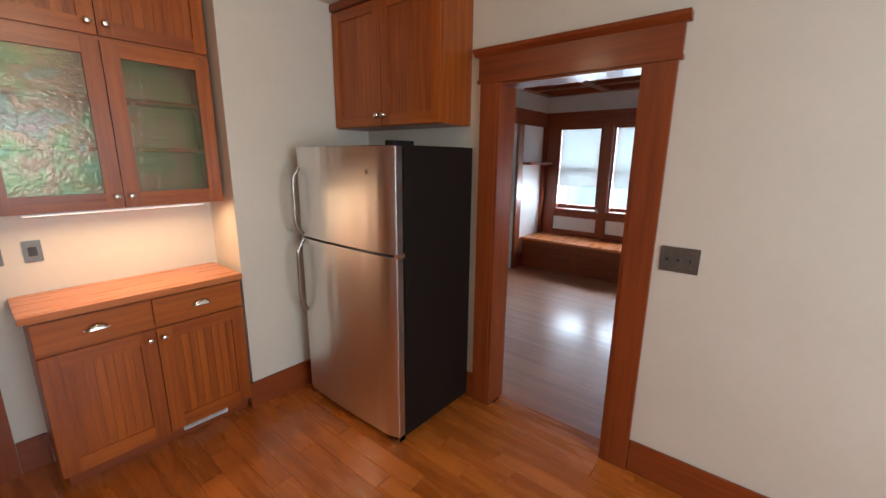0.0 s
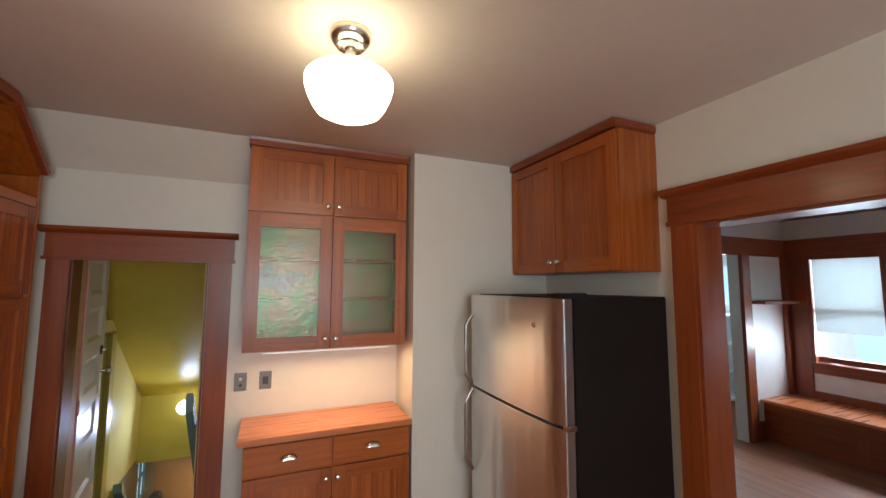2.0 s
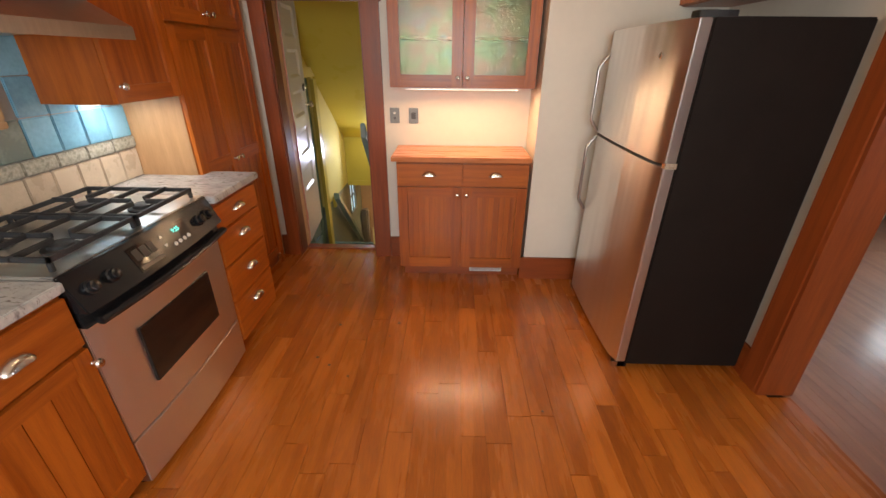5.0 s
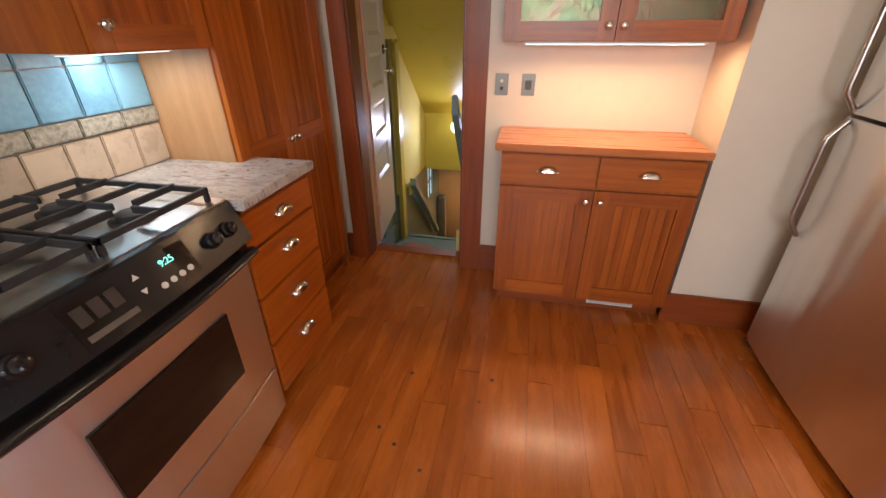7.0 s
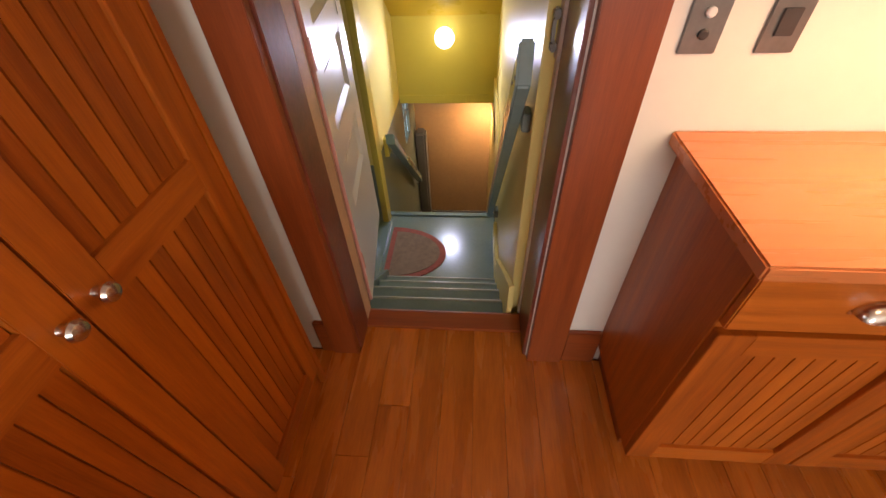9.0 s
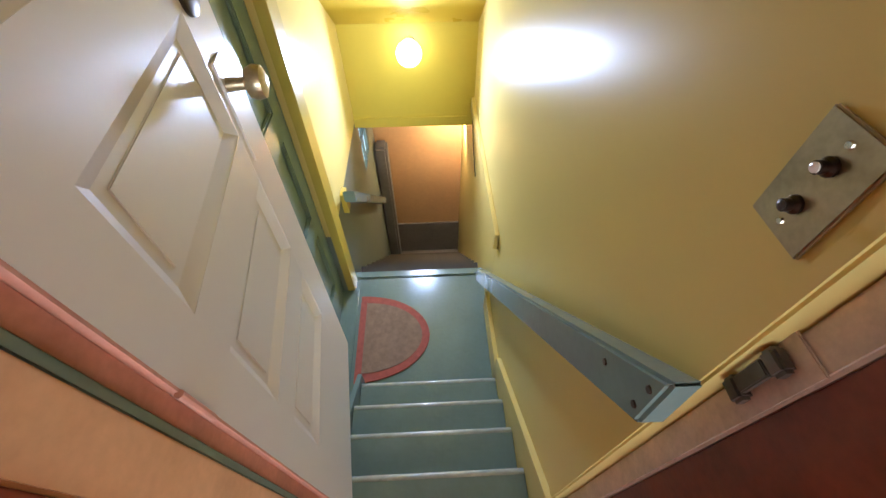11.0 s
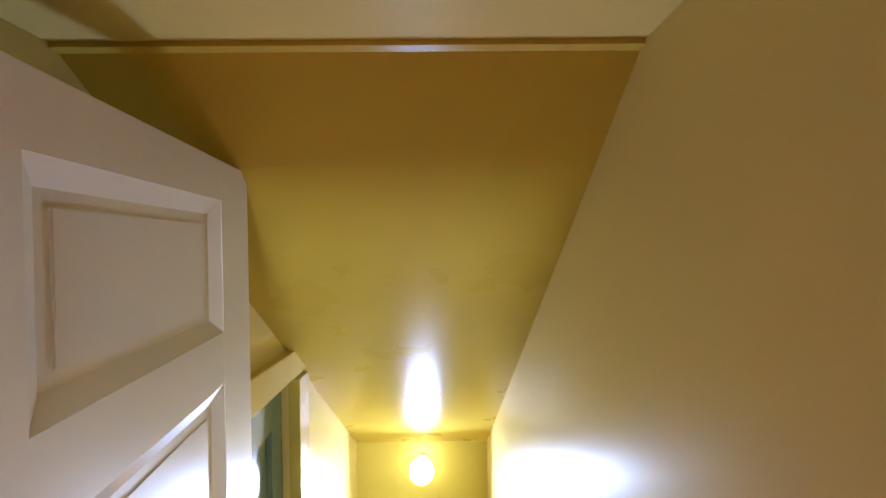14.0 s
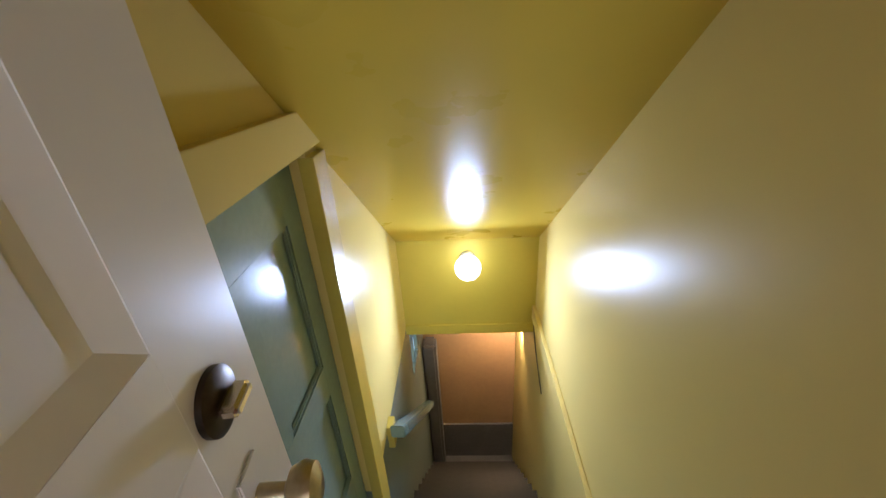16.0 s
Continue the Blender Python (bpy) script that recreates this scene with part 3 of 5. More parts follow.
shaker(lo, S, 1.604, 2.041, 0.098, 0.706, (2.012, 0.655), rail=0.068)
shaker(lo, S, 2.047, 2.486, 0.098, 0.706, (2.075, 0.655), rail=0.068)
single("counter_top", boxes((1.572, 2.493, 3.296, YF - 0.002, 0.883, 0.915)), hutch_top_m, "glossy orange-brown wooden counter top on the hutch", "counter", bevel=0.004)
vent = thing("floor_vent", (2.24, 3.40, 0.03), "cream metal vent grille in the toe kick", "vent")
part("frame", boxes((2.12, 2.36, 3.392, 3.399, 0.032, 0.04), (2.12, 2.36, 3.392, 3.399, 0.078, 0.086), (2.12, 2.128, 3.392, 3.399, 0.04, 0.078), (2.352, 2.36, 3.392, 3.399, 0.04, 0.078)), white_m, vent, bevel=0)
for i in range(4):
    part("slat", boxes((2.128, 2.352, 3.393, 3.398, 0.044 + i * 0.009, 0.048 + i * 0.009)), white_m, vent, bevel=0)

# ---- refrigerator ----
fr = thing("refrigerator", (3.17, 2.81, FZ), "stainless steel refrigerator with charcoal sides and two doors", "refrigerator")
part("body", boxes((2.915, 3.50, 2.385, 3.245, FZ + 0.03, 1.645)), fridge_side, fr, "charcoal textured steel body", bevel=0.006)


def bowed_door(z0, z1):
    pts = [(2.91, 2.383)]
    n = 14
    for i in range(n + 1):
        f = i / n
        edge = min(f, 1 - f)
        pts.append((2.845 - 0.016 * (1 - (2 * f - 1) ** 2) + 0.018 * max(0, 1 - edge / 0.035) ** 2, 2.380 + f * 0.87))
    pts.append((2.91, 3.248))
    return prism(pts, "z", z0, z1)


def door_handle_arc(y, z0, z1):
    n = 14
    return [(2.838 - 0.046 * min(1.0, 2.2 * math.sin(math.pi * i / n)), y, z0 + (z1 - z0) * i / n) for i in range(n + 1)]


for z0, z1, h0, h1 in ((1.104, 1.640, 1.115, 1.52), (FZ + 0.05, 1.090, 0.62, 1.082)):
    d = part("door", bowed_door(z0, z1), steel, fr, "brushed stainless steel door", bevel=0.003, smooth=True)
    part("handle", tube(door_handle_arc(3.19, h0, h1), 0.010, 0.010, side=Vector((0, 1, 0))), handle_m, d, "curved steel bar handle", bevel=0, smooth=True)
part("badge", lathe([(0.014, 0), (0.014, 0.003), (0.010, 0.005)], fpose(face_west(2.832), 2.56, 0, 1.515), 16), nickel, fr, bevel=0)
part("hinge", boxes((2.86, 2.91, 2.37, 2.40, 1.085, 1.110)), nickel, fr)
part("hinge_cover", boxes((2.86, 3.00, 2.39, 2.45, 1.640, 1.665)), black, fr)
part("kick_grille", boxes((2.88, 2.93, 2.40, 3.23, FZ, FZ + 0.05)), black, fr)
for y in (2.40, 3.21):
    part("foot", boxes((2.85, 2.92, y, y + 0.03, FZ, FZ + 0.035)), nickel, fr)

# ---- cabinet over the refrigerator ----
W = face_west(3.257)
oc = thing("wall_cabinet", (3.39, 2.89, 1.77), "fir wall cabinet with two panelled doors above the refrigerator", "cabinet")
part("body", boxes((3.257, XR, 2.425, 3.36, 1.77, 2.489)), wood_v, oc)
shaker(oc, W, 2.428, 2.888, 1.775, 2.480, (2.858, 1.835), board=0.09, flat=True)
shaker(oc, W, 2.892, 3.352, 1.775, 2.480, (2.922, 1.835), board=0.09, flat=True)
part("crown", boxes((3.225, XR, 2.415, 3.36, 2.490, 2.536)), trim_y, oc, bevel=0.006)

# ---- left run: upper cabinets and pantry ----
E = face_east(0.61)
hc = thing("wall_cabinet", (0.45, 1.98, 1.76), "fir wall cabinet with two panelled doors above the range hood", "cabinet")
part("body", boxes((XL, 0.61, 1.60, 2.358, 1.76, 2.492)), wood_v, hc)
shaker(hc, E, 1.603, 2.000, 1.765, 2.482, (1.968, 1.835), board=0.09, flat=True)
shaker(hc, E, 2.004, 2.356, 1.765, 2.482, (2.036, 1.835), board=0.09, flat=True)
cc = thing("wall_cabinet", (0.45, 2.57, 1.318), "tall fir wall cabinet with one small and one long door", "cabinet")
part("body", boxes((XL, 0.61, 2.362, 2.7865, 1.318, 2.492)), wood_v, cc)
shaker(cc, E, 2.365, 2.783, 2.092, 2.482, (2.405, 2.16), board=0.08, flat=True)
shaker(cc, E, 2.365, 2.783, 1.321, 2.076, (2.405, 1.385), board=0.08, flat=True)
st = thing("strip_light", (0.44, 2.58, 1.309), "slim white strip light under the wall cabinet", "lamp")
part("housing", boxes((0.43, 0.49, 2.40, 2.76, 1.311, 1.318)), white_m, st)
part("lens", boxes((0.435, 0.485, 2.41, 2.75, 1.3085, 1.3108)), strip_cool, st, "glowing cool white lens", bevel=0)
sl = [(2.79, FZ + 0.09), (3.57, FZ + 0.09), (3.57, 2.235), (3.275, 2.488), (2.79, 2.488)]
pa = thing("pantry_cabinet", (0.45, 3.18, FZ), "tall fir pantry cabinet with an open slant-topped niche", "cabinet")
part("body", boxes((XL, 0.61, 2.790, 3.57, 0.10, 2.09)), wood_v, pa)
part("side_panel", boxes((XL, 0.606, 2.7872, 2.7895, 0.917, 1.317)), maple_m, pa, "pale maple side panel", bevel=0)
part("niche_back", prism([(2.81, 2.09), (3.548, 2.09), (3.548, 2.215), (3.255, 2.468), (2.81, 2.468)], "x", XL, 0.31), trim_v, pa)
part("niche_side", boxes((XL, 0.63, 2.79, 2.81, 2.09, 2.469)), wood_v, pa)
part("niche_side", boxes((XL, 0.63, 3.548, 3.57, 2.09, 2.222)), wood_v, pa)
part("niche_top", prism([(2.79, 2.487), (2.79, 2.470), (3.260, 2.470), (3.548, 2.224), (3.57, 2.224), (3.57, 2.234), (3.274, 2.487)], "x", XL, 0.63), wood_hy, pa)
part("niche_rail", boxes((0.611, 0.63, 2.81, 3.548, 2.07, 2.115)), wood_hy, pa)
part("end_panel", boxes((0.611, 0.632, 3.552, 3.572, FZ, 2.09)), wood_v, pa)
part("crown", prism([(2.79, 2.488), (3.275, 2.488), (3.572, 2.236), (3.592, 2.262), (3.295, 2.518), (3.27, 2.536), (2.79, 2.536)], "x", XL, 0.655), trim_y, pa)
part("plinth", boxes((XL, 0.58, 2.79, 3.57, FZ, 0.10)), trim_y, pa)
shaker(pa, E, 2.793, 3.168, 1.648, 2.066, (3.140, 1.70))
shaker(pa, E, 3.172, 3.548, 1.648, 2.066, (3.200, 1.70))
shaker(pa, E, 2.793, 3.168, 0.105, 1.632, (3.138, 0.93), mid=0.93)
shaker(pa, E, 3.172, 3.548, 0.105, 1.632, (3.202, 0.93), mid=0.93)
structure("crown_molding", boxes((XL, 0.652, 1.60, 2.788, 2.493, 2.536)), trim_y, "red-brown crown along the upper cabinets", "molding", 0.005)

# ---- range hood ----
hd = thing("range_hood", (0.5, 2.02, 1.55), "stainless steel range hood with a black control band", "range hood")
part("control_band", boxes((XL, 0.655, 1.70, 2.335, 1.678, 1.758)), black, hd)
part("trim_strip", boxes((0.656, 0.662, 1.70, 2.335, 1.672, 1.684)), hood_m, hd)
part("canopy", prism([(XL, 1.676), (0.655, 1.676), (0.80, 1.592), (0.80, 1.550), (0.79, 1.550), (0.79, 1.585), (XL, 1.56)], "y", 1.70, 2.335), hood_m, hd)
for y in (2.18, 2.23, 2.28):
    part("switch", boxes((0.655, 0.659, y, y + 0.03, 1.705, 1.73)), toggle, hd)

# ---- base run ----
E = face_east(0.842)
db = thing("drawer_base", (0.57, 2.68, FZ), "fir base cabinet with four drawers beside the range", "cabinet")
part("body", boxes((XL, 0.842, 2.428, 2.862, 0.10, 0.882)), wood_v, db)
part("plinth", boxes((XL, 0.77, 2.428, 2.850, FZ, 0.10)), trim_y, db)
for z0, z1, pull in ((0.735, 0.858, 0.800), (0.545, 0.722, 0.658), (0.342, 0.532, 0.455), (0.098, 0.329, 0.258)):
    drawer(db, E, 2.432, 2.858, z0, z1, pull)
part("edge_strip", boxes((0.842, 0.866, 2.432, 2.858, 0.862, 0.880)), trim_y, db, bevel=0.006)
single("counter_top", boxes((XL, 0.886, 2.426, 2.876, 0.883, 0.917)), granite_m, "polished pale speckled granite counter beside the pantry", "counter", bevel=0.004)
lb = thing("base_cabinet", (0.57, 1.47, FZ), "fir base cabinet with one drawer and one door", "cabinet")
part("body", boxes((XL, 0.842, 1.27, 1.654, 0.10, 0.882)), wood_v, lb)
part("plinth", boxes((XL, 0.77, 1.27, 1.654, FZ, 0.10)), trim_y, lb)
drawer(lb, E, 1.274, 1.650, 0.70, 0.866)
shaker(lb, E, 1.274, 1.650, 0.098, 0.685, (1.645, 0.63), board=0.08)
dw = thing("dishwasher", (0.57, 0.96, FZ), "stainless dishwasher with a black control panel", "dishwasher")
part("body", boxes((XL, 0.82, 0.665, 1.265, FZ, 0.88)), black, dw)
part("door", boxes((0.82, 0.85, 0.668, 1.262, 0.12, 0.70)), steel, dw)
part("control_panel", boxes((0.82, 0.862, 0.668, 1.262, 0.705, 0.865)), black, dw, bevel=0.01)
single("counter_top", boxes((XL, 0.868, -0.6, 1.658, 0.883, 0.915)), granite_m, "polished pale speckled granite counter over the dishwasher", "counter", bevel=0.004)
sk = thing("base_cabinet", (0.57, 0.03, FZ), "plain fir base cabinet under the counter", "cabinet")
part("body", boxes((XL, 0.825, -0.6, 0.66, FZ, 0.882)), wood_v, sk)

# ---- range ----
R0, R1 = 1.662, 2.422
rg = thing("gas_range", (0.58, 2.07, FZ), "stainless slide-in gas range with black control panel", "range")
part("body", boxes((XL, 0.80, R0, R1, FZ + 0.03, 0.90)), black, rg)
part("cooktop", boxes((XL + 0.004, 0.845, R0 - 0.004, R1 + 0.004, 0.902, 0.925)), steel_h, rg, "polished steel cooktop", bevel=0.006)


def bowed_front(x, bulge, z0, z1, lean=0.0):
    """A front panel that swells towards its middle and may lean."""
    bm = bmesh.new()
    n = 16
    grid = []
    for i in range(n + 1):
        f = i / n
        y = R0 + f * (R1 - R0)
        o = bulge * (1 - (2 * f - 1) ** 2)
        grid.append([bm.verts.new(p) for p in ((x - 0.05, y, z0), (x + o + lean, y, z0), (x + o, y, z1), (x - 0.05, y, z1))])
    for a, b in zip(grid, grid[1:]):
        for k in range(4):
            bm.faces.new((a[k], b[k], b[(k + 1) % 4], a[(k + 1) % 4]))
    bm.faces.new(grid[0])
    bm.faces.new(grid[-1][::-1])
    return bm


part("control_panel", bowed_front(0.845, 0.022, 0.80, 0.922, 0.055), black, rg, "black bowed control panel", bevel=0.003, smooth=True)
part("door_gap", bowed_front(0.862, 0.022, 0.745, 0.80, 0.012), black, rg, bevel=0.002, smooth=True)
od = part("oven_door", bowed_front(0.855, 0.020, 0.25, 0.752, 0.0), steel, rg, "stainless oven door", bevel=0.003, smooth=True)
part("oven_handle", tube([(0.905 + 0.022 * (1 - (2 * i / 12 - 1) ** 2), R0 + 0.02 + (R1 - R0 - 0.04) * i / 12, 0.765) for i in range(13)], 0.020, 0.014), black, od, "black bar handle", bevel=0, smooth=True)
part("oven_window", boxes((0.86, 0.8805, 1.825, 2.255, 0.385, 0.625)), oven_glass, od, "dark oven glass", bevel=0.002)
part("storage_drawer", bowed_front(0.855, 0.020, FZ + 0.035, 0.243, 0.0), steel, rg, bevel=0.003, smooth=True)
part("toe_bar", boxes((0.70, 0.80, R0 + 0.02, R1 - 0.02, FZ, FZ + 0.035)), black, rg)


def on_panel(y, f, off=0.0):
    """A place on the control panel, f from its top to its foot, with z outwards."""
    q = (y - R0) / (R1 - R0)
    x = 0.845 + 0.022 * (1 - (2 * q - 1) ** 2) + 0.055 * f
    z = 0.922 - 0.122 * f
    n = Vector((0.122, 0, 0.055)).normalized()
    m = Matrix(((0, -0.41, n.x, x + n.x * off), (1, 0, 0, y), (0, 0.91, n.z, z + n.z * off), (0, 0, 0, 1)))
    return m


def panel_patch(y0, y1, f0, f1, h):
    bm = bmesh.new()
    vs = []
    for off in (0.0005, h):
        for y, f in ((y0, f0), (y1, f0), (y1, f1), (y0, f1)):
            vs.append(bm.verts.new(on_panel(y, f, off).translation))
    for q in ((0, 1, 2, 3), (7, 6, 5, 4), (0, 4, 5, 1), (1, 5, 6, 2), (2, 6, 7, 3), (3, 7, 4, 0)):
        bm.faces.new([vs[i] for i in q])
    return bm


for y in (1.715, 1.790, 2.275, 2.345):
    part("knob", lathe([(0.024, 0), (0.023, 0.010), (0.018, 0.014), (0.017, 0.028), (0.012, 0.031)], on_panel(y, 0.5), 20), black, rg, "black control knob", bevel=0, smooth=True)
kp = part("keypad", panel_patch(1.885, 2.195, 0.15, 0.85, 0.002), oven_glass, rg, bevel=0)
part("bar", panel_patch(1.895, 2.005, 0.70, 0.80, 0.004), grey_plate, kp, bevel=0)
for i in range(3):
    part("button", panel_patch(1.900 + i * 0.035, 1.925 + i * 0.035, 0.25, 0.55, 0.003), toggle, kp, bevel=0)
for i in range(4):
    part("button", lathe([(0.008, 0.001), (0.008, 0.004)], on_panel(2.085 + i * 0.028, 0.68), 12), pearl, kp, bevel=0)
for f, s in ((0.30, 1), (0.58, -1)):
    bm = bmesh.new()
    m = on_panel(2.040, f, 0.003)
    bm.faces.new([bm.verts.new(m @ Vector(p)) for p in ((-0.009, -0.006 * s, 0), (0.009, -0.006 * s, 0), (0, 0.008 * s, 0))])
    part("arrow", bm, pearl, kp, bevel=0)
cu = bpy.data.curves.new("clock_text", "FONT")
cu.body, cu.size, cu.extrude, cu.align_x, cu.align_y = "9:25", 0.024, 0.0004, "CENTER", "CENTER"
cu.materials.append(display_m)
ck = new("clock_digits", cu)
ck.parent = rg
ck.matrix_parent_inverse = Matrix.Identity(4)
ck.matrix_basis = Matrix.Translation(-ORIGIN["gas_range"]) @ on_panel(2.125, 0.34, 0.0035)

for y in (1.85, 2.235):
    for x in (0.46, 0.70):
        part("burner", lathe([(0.055, 0.925), (0.055, 0.932), (0.038, 0.934), (0.038, 0.946), (0.030, 0.950)], Matrix.Translation((x, y, 0)), 20), iron, rg, "black burner cap", bevel=0, smooth=True)
for y0, y1 in ((R0 + 0.03, 2.037), (2.047, R1 - 0.03)):
    bm = bmesh.new()
    zt0, zt1 = 0.953, 0.970
    x0, x1 = 0.345, 0.815
    for a in ((x0, x1, y0, y0 + 0.012), (x0, x1, y1 - 0.012, y1), (x0, x0 + 0.012, y0, y1), (x1 - 0.012, x1, y0, y1), ((x0 + x1) / 2 - 0.006, (x0 + x1) / 2 + 0.006, y0, y1)):
        box(bm, *a, zt0, zt1)
    ym = (y0 + y1) / 2
    for xc in (0.46, 0.70):
        box(bm, xc - 0.115, xc - 0.03, ym - 0.005, ym + 0.005, zt0 + 0.002, zt1 + 0.004)
        box(bm, xc + 0.03, xc + 0.115, ym - 0.005, ym + 0.005, zt0 + 0.002, zt1 + 0.004)
        box(bm, xc - 0.005, xc + 0.005, y0, ym - 0.03, zt0 + 0.002, zt1 + 0.004)
        box(bm, xc - 0.005, xc + 0.005, ym + 0.03, y1, zt0 + 0.002, zt1 + 0.004)
    for px in (x0, x1 - 0.014):
        for py in (y0, y1 - 0.014):
            box(bm, px, px + 0.014, py, py + 0.014, 0.925, zt0)
    part("grate", bm, iron, rg, "black cast iron grate", bevel=0.002)

# ---- ceiling lamp ----
cl = thing("ceiling_lamp", (1.913, 2.285, CZ), "white opal schoolhouse ceiling lamp on a nickel stem", "lamp")
L = Matrix.Translation((1.913, 2.285, 0))
part("canopy", lathe([(0.02, 2.487), (0.046, 2.490), (0.042, 2.498), (0.060, 2.506), (0.070, 2.522), (0.070, 2.5395)], L, 28), nickel, cl, "polished nickel ceiling canopy", bevel=0, smooth=True)
part("stem", lathe([(0.018, 2.448), (0.018, 2.486)], L, 16), nickel, cl, bevel=0, smooth=True)
part("fitter", lathe([(0.048, 2.398), (0.050, 2.415), (0.034, 2.436), (0.030, 2.452), (0.020, 2.458)], L, 24), white_m, cl, "cream porcelain neck", bevel=0, smooth=True)
part("globe", lathe([(0.02, 2.250), (0.080, 2.254), (0.106, 2.267), (0.119, 2.286), (0.135, 2.320), (0.145, 2.354), (0.143, 2.374), (0.125, 2.391), (0.076, 2.403), (0.046, 2.408)], L, 36), lamp_m, cl, "glowing white opal glass globe", bevel=0, smooth=True)

# ---- wall plates ----
p = wall_plate("light_switch", face_west(XR), 1.254, 1.150, 0.155, 0.115, "pewter triple switch plate on the cream wall", grey_plate, "switch")
for i in range(3):
    part("toggle", lathe([(0.008, 0.006), (0.007, 0.014), (0.004, 0.017)], fpose(face_west(XR), 1.208 + i * 0.046, 0, 1.150), 12), toggle, p, bevel=0)
    for dz in (-0.032, 0.032):
        part("screw", lathe([(0.004, 0.006), (0.003, 0.008)], fpose(face_west(XR), 1.208 + i * 0.046, 0, 1.150 + dz), 8), nickel, p, bevel=0)
F = face_south(YF)
p = wall_plate("light_switch", F, 1.556, 1.123, 0.068, 0.105, "pewter push-button switch plate above the hutch", grey_plate, "switch")
for dz in (-0.018, 0.018):
    part("button", lathe([(0.009, 0.006), (0.009, 0.012), (0.006, 0.014)], fpose(F, 1.556, 0, 1.123 + dz), 12), pearl if dz > 0 else toggle, p, bevel=0)
p = wall_plate("wall_outlet", F, 1.692, 1.123, 0.068, 0.105, "pewter outlet plate above the hutch", grey_plate, "outlet")
part("socket", boxes((1.676, 1.708, 3.690, 3.694, 1.10, 1.145)), toggle, p)

# ---- stairwell ----
SL, SR = 0.49, SR_EDGE
LZ = -0.646
structure("stair_wall_east", boxes((SR, SR + 0.10, 3.957, 6.35, -0.03, 2.25), (SR, SR + 0.10, 3.93, 5.05, -0.70, -0.03)), yellow_m, "glossy pale yellow plaster stairwell wall", "wall")
structure("stair_wall_west_1", boxes((SL - 0.10, SL, 3.93, 4.40, -2.5, 2.25), (SL - 0.10, SL, 4.40, 5.185, 1.312, 2.25)), yellow_m, "glossy yellow stairwell wall above the green door", "wall")
structure("stair_wall_west_2", boxes((SL - 0.10, SL, 5.185, 6.35, -0.12, 2.25)), yellow_m, "glossy yellow stairwell wall", "wall")
structure("stair_wall_west_3", boxes((SL - 0.10, SL, 5.185, 6.30, -2.5, -0.122)), green_dark, "dull grey-green lower stairwell wall", "wall")
structure("stair_wall_south", boxes((SL - 0.1, DX0 - 0.052, 3.931, 3.938, FZ, 2.25), (DX0 - 0.05, SR + 0.1, 3.931, 3.938, DH2 + 0.004, 2.25)), yellow_m, "yellow wall over the basement door", "wall")
SLOPE = (2.045 - 0.515) / (6.25 - 4.31)
structure("stair_ceiling_slope", prism([(4.285, 2.055), (4.30, 2.053), (6.36, 0.515 - 0.11 * SLOPE), (6.36, 0.515 - 0.11 * SLOPE + 0.1), (4.285, 2.25)], "x", SL - 0.1, SR + 0.1), slope_m, "glossy yellow sloped ceiling under the upper stairs, dimness in its colour", "ceiling")
structure("stair_ceiling", boxes((SL - 0.1, SR + 0.1, 3.93, 4.284, 2.062, 2.25)), yellow_m, "pale yellow flat ceiling over the top step", "ceiling")
structure("stair_header", boxes((SL, SR, 6.25, 6.35, -0.156, 0.55)), header_m, "bright yellow header wall with the globe light", "wall")
structure("header_trim", boxes((SL, SR, 6.238, 6.25, -0.160, -0.09)), header_m, "yellow flat trim under the header", "trim", 0.002)
structure("stair_ledge", boxes((SR - 0.022, SR - 0.001, 5.0, 6.236, -0.045, 0.055)), yellow_m, "pale yellow board along the stair wall", "trim", 0.003)
structure("stair_wall_east_2", boxes((SR, SR + 0.10, 5.052, 7.1, -2.5, -0.032), (SR, SR + 0.10, 3.94, 5.052, -2.5, -0.702)), yellow_m, "yellow painted lower stair wall", "wall")
structure("baseboard_6", boxes((SR - 0.022, SR, 4.56, 5.05, LZ, LZ + 0.16)), yellow_m, "cream baseboard on the landing", "baseboard", 0.003)
NOSE = [(3.885, 0.012), (4.062, -0.120), (4.236, -0.252), (4.395, -0.384), (4.548, -0.516)]
for i in range(1, 5):
    y, z = NOSE[i]
    y0 = NOSE[i - 1][0] - 0.03
    structure(f"stair_tread_{i}", boxes((SL + 0.13, SR - 0.024, y0, y - 0.012, z - 0.028, z)), green_m, "glossy grey-green painted stair tread", "stair tread", 0.003)
    structure(f"stair_nosing_{i}", tube([(SL + 0.132, y - 0.012, z - 0.012), (SR - 0.026, y - 0.012, z - 0.012)], 0.0145, 0.0145, 12), nosing_m, "rounded grey-green stair nosing, paler for the lamp highlight", "stair nosing", smooth=True)
for i in range(5):
    y, z = NOSE[i]
    zb = NOSE[i + 1][1] if i < 4 else LZ
    structure(f"stair_riser_{i + 1}", boxes((SL + 0.13, SR - 0.024, y - 0.032, y - 0.016, zb, z - 0.028)), green_m, "grey-green painted stair riser", "stair riser")
structure("stringer_1", prism([(3.89, -0.05), (3.89, 0.17), (4.60, -0.40), (4.60, LZ)], "x", SR - 0.022, SR - 0.001), yellow_m, "pale yellow skirt board along the steps", "stringer", 0.002)
structure("stringer_2", prism([(3.89, -0.65), (3.89, 0.02), (4.60, -0.52), (4.60, LZ)], "x", SL + 0.105, SL + 0.128), green_m, "grey-green skirt board along the steps", "stringer", 0.002)
structure("landing", boxes((SL - 0.09, SR, 4.40, 5.318, LZ - 0.04, LZ)), green_m, "glossy grey-green painted landing boards", "landing", 0.008)
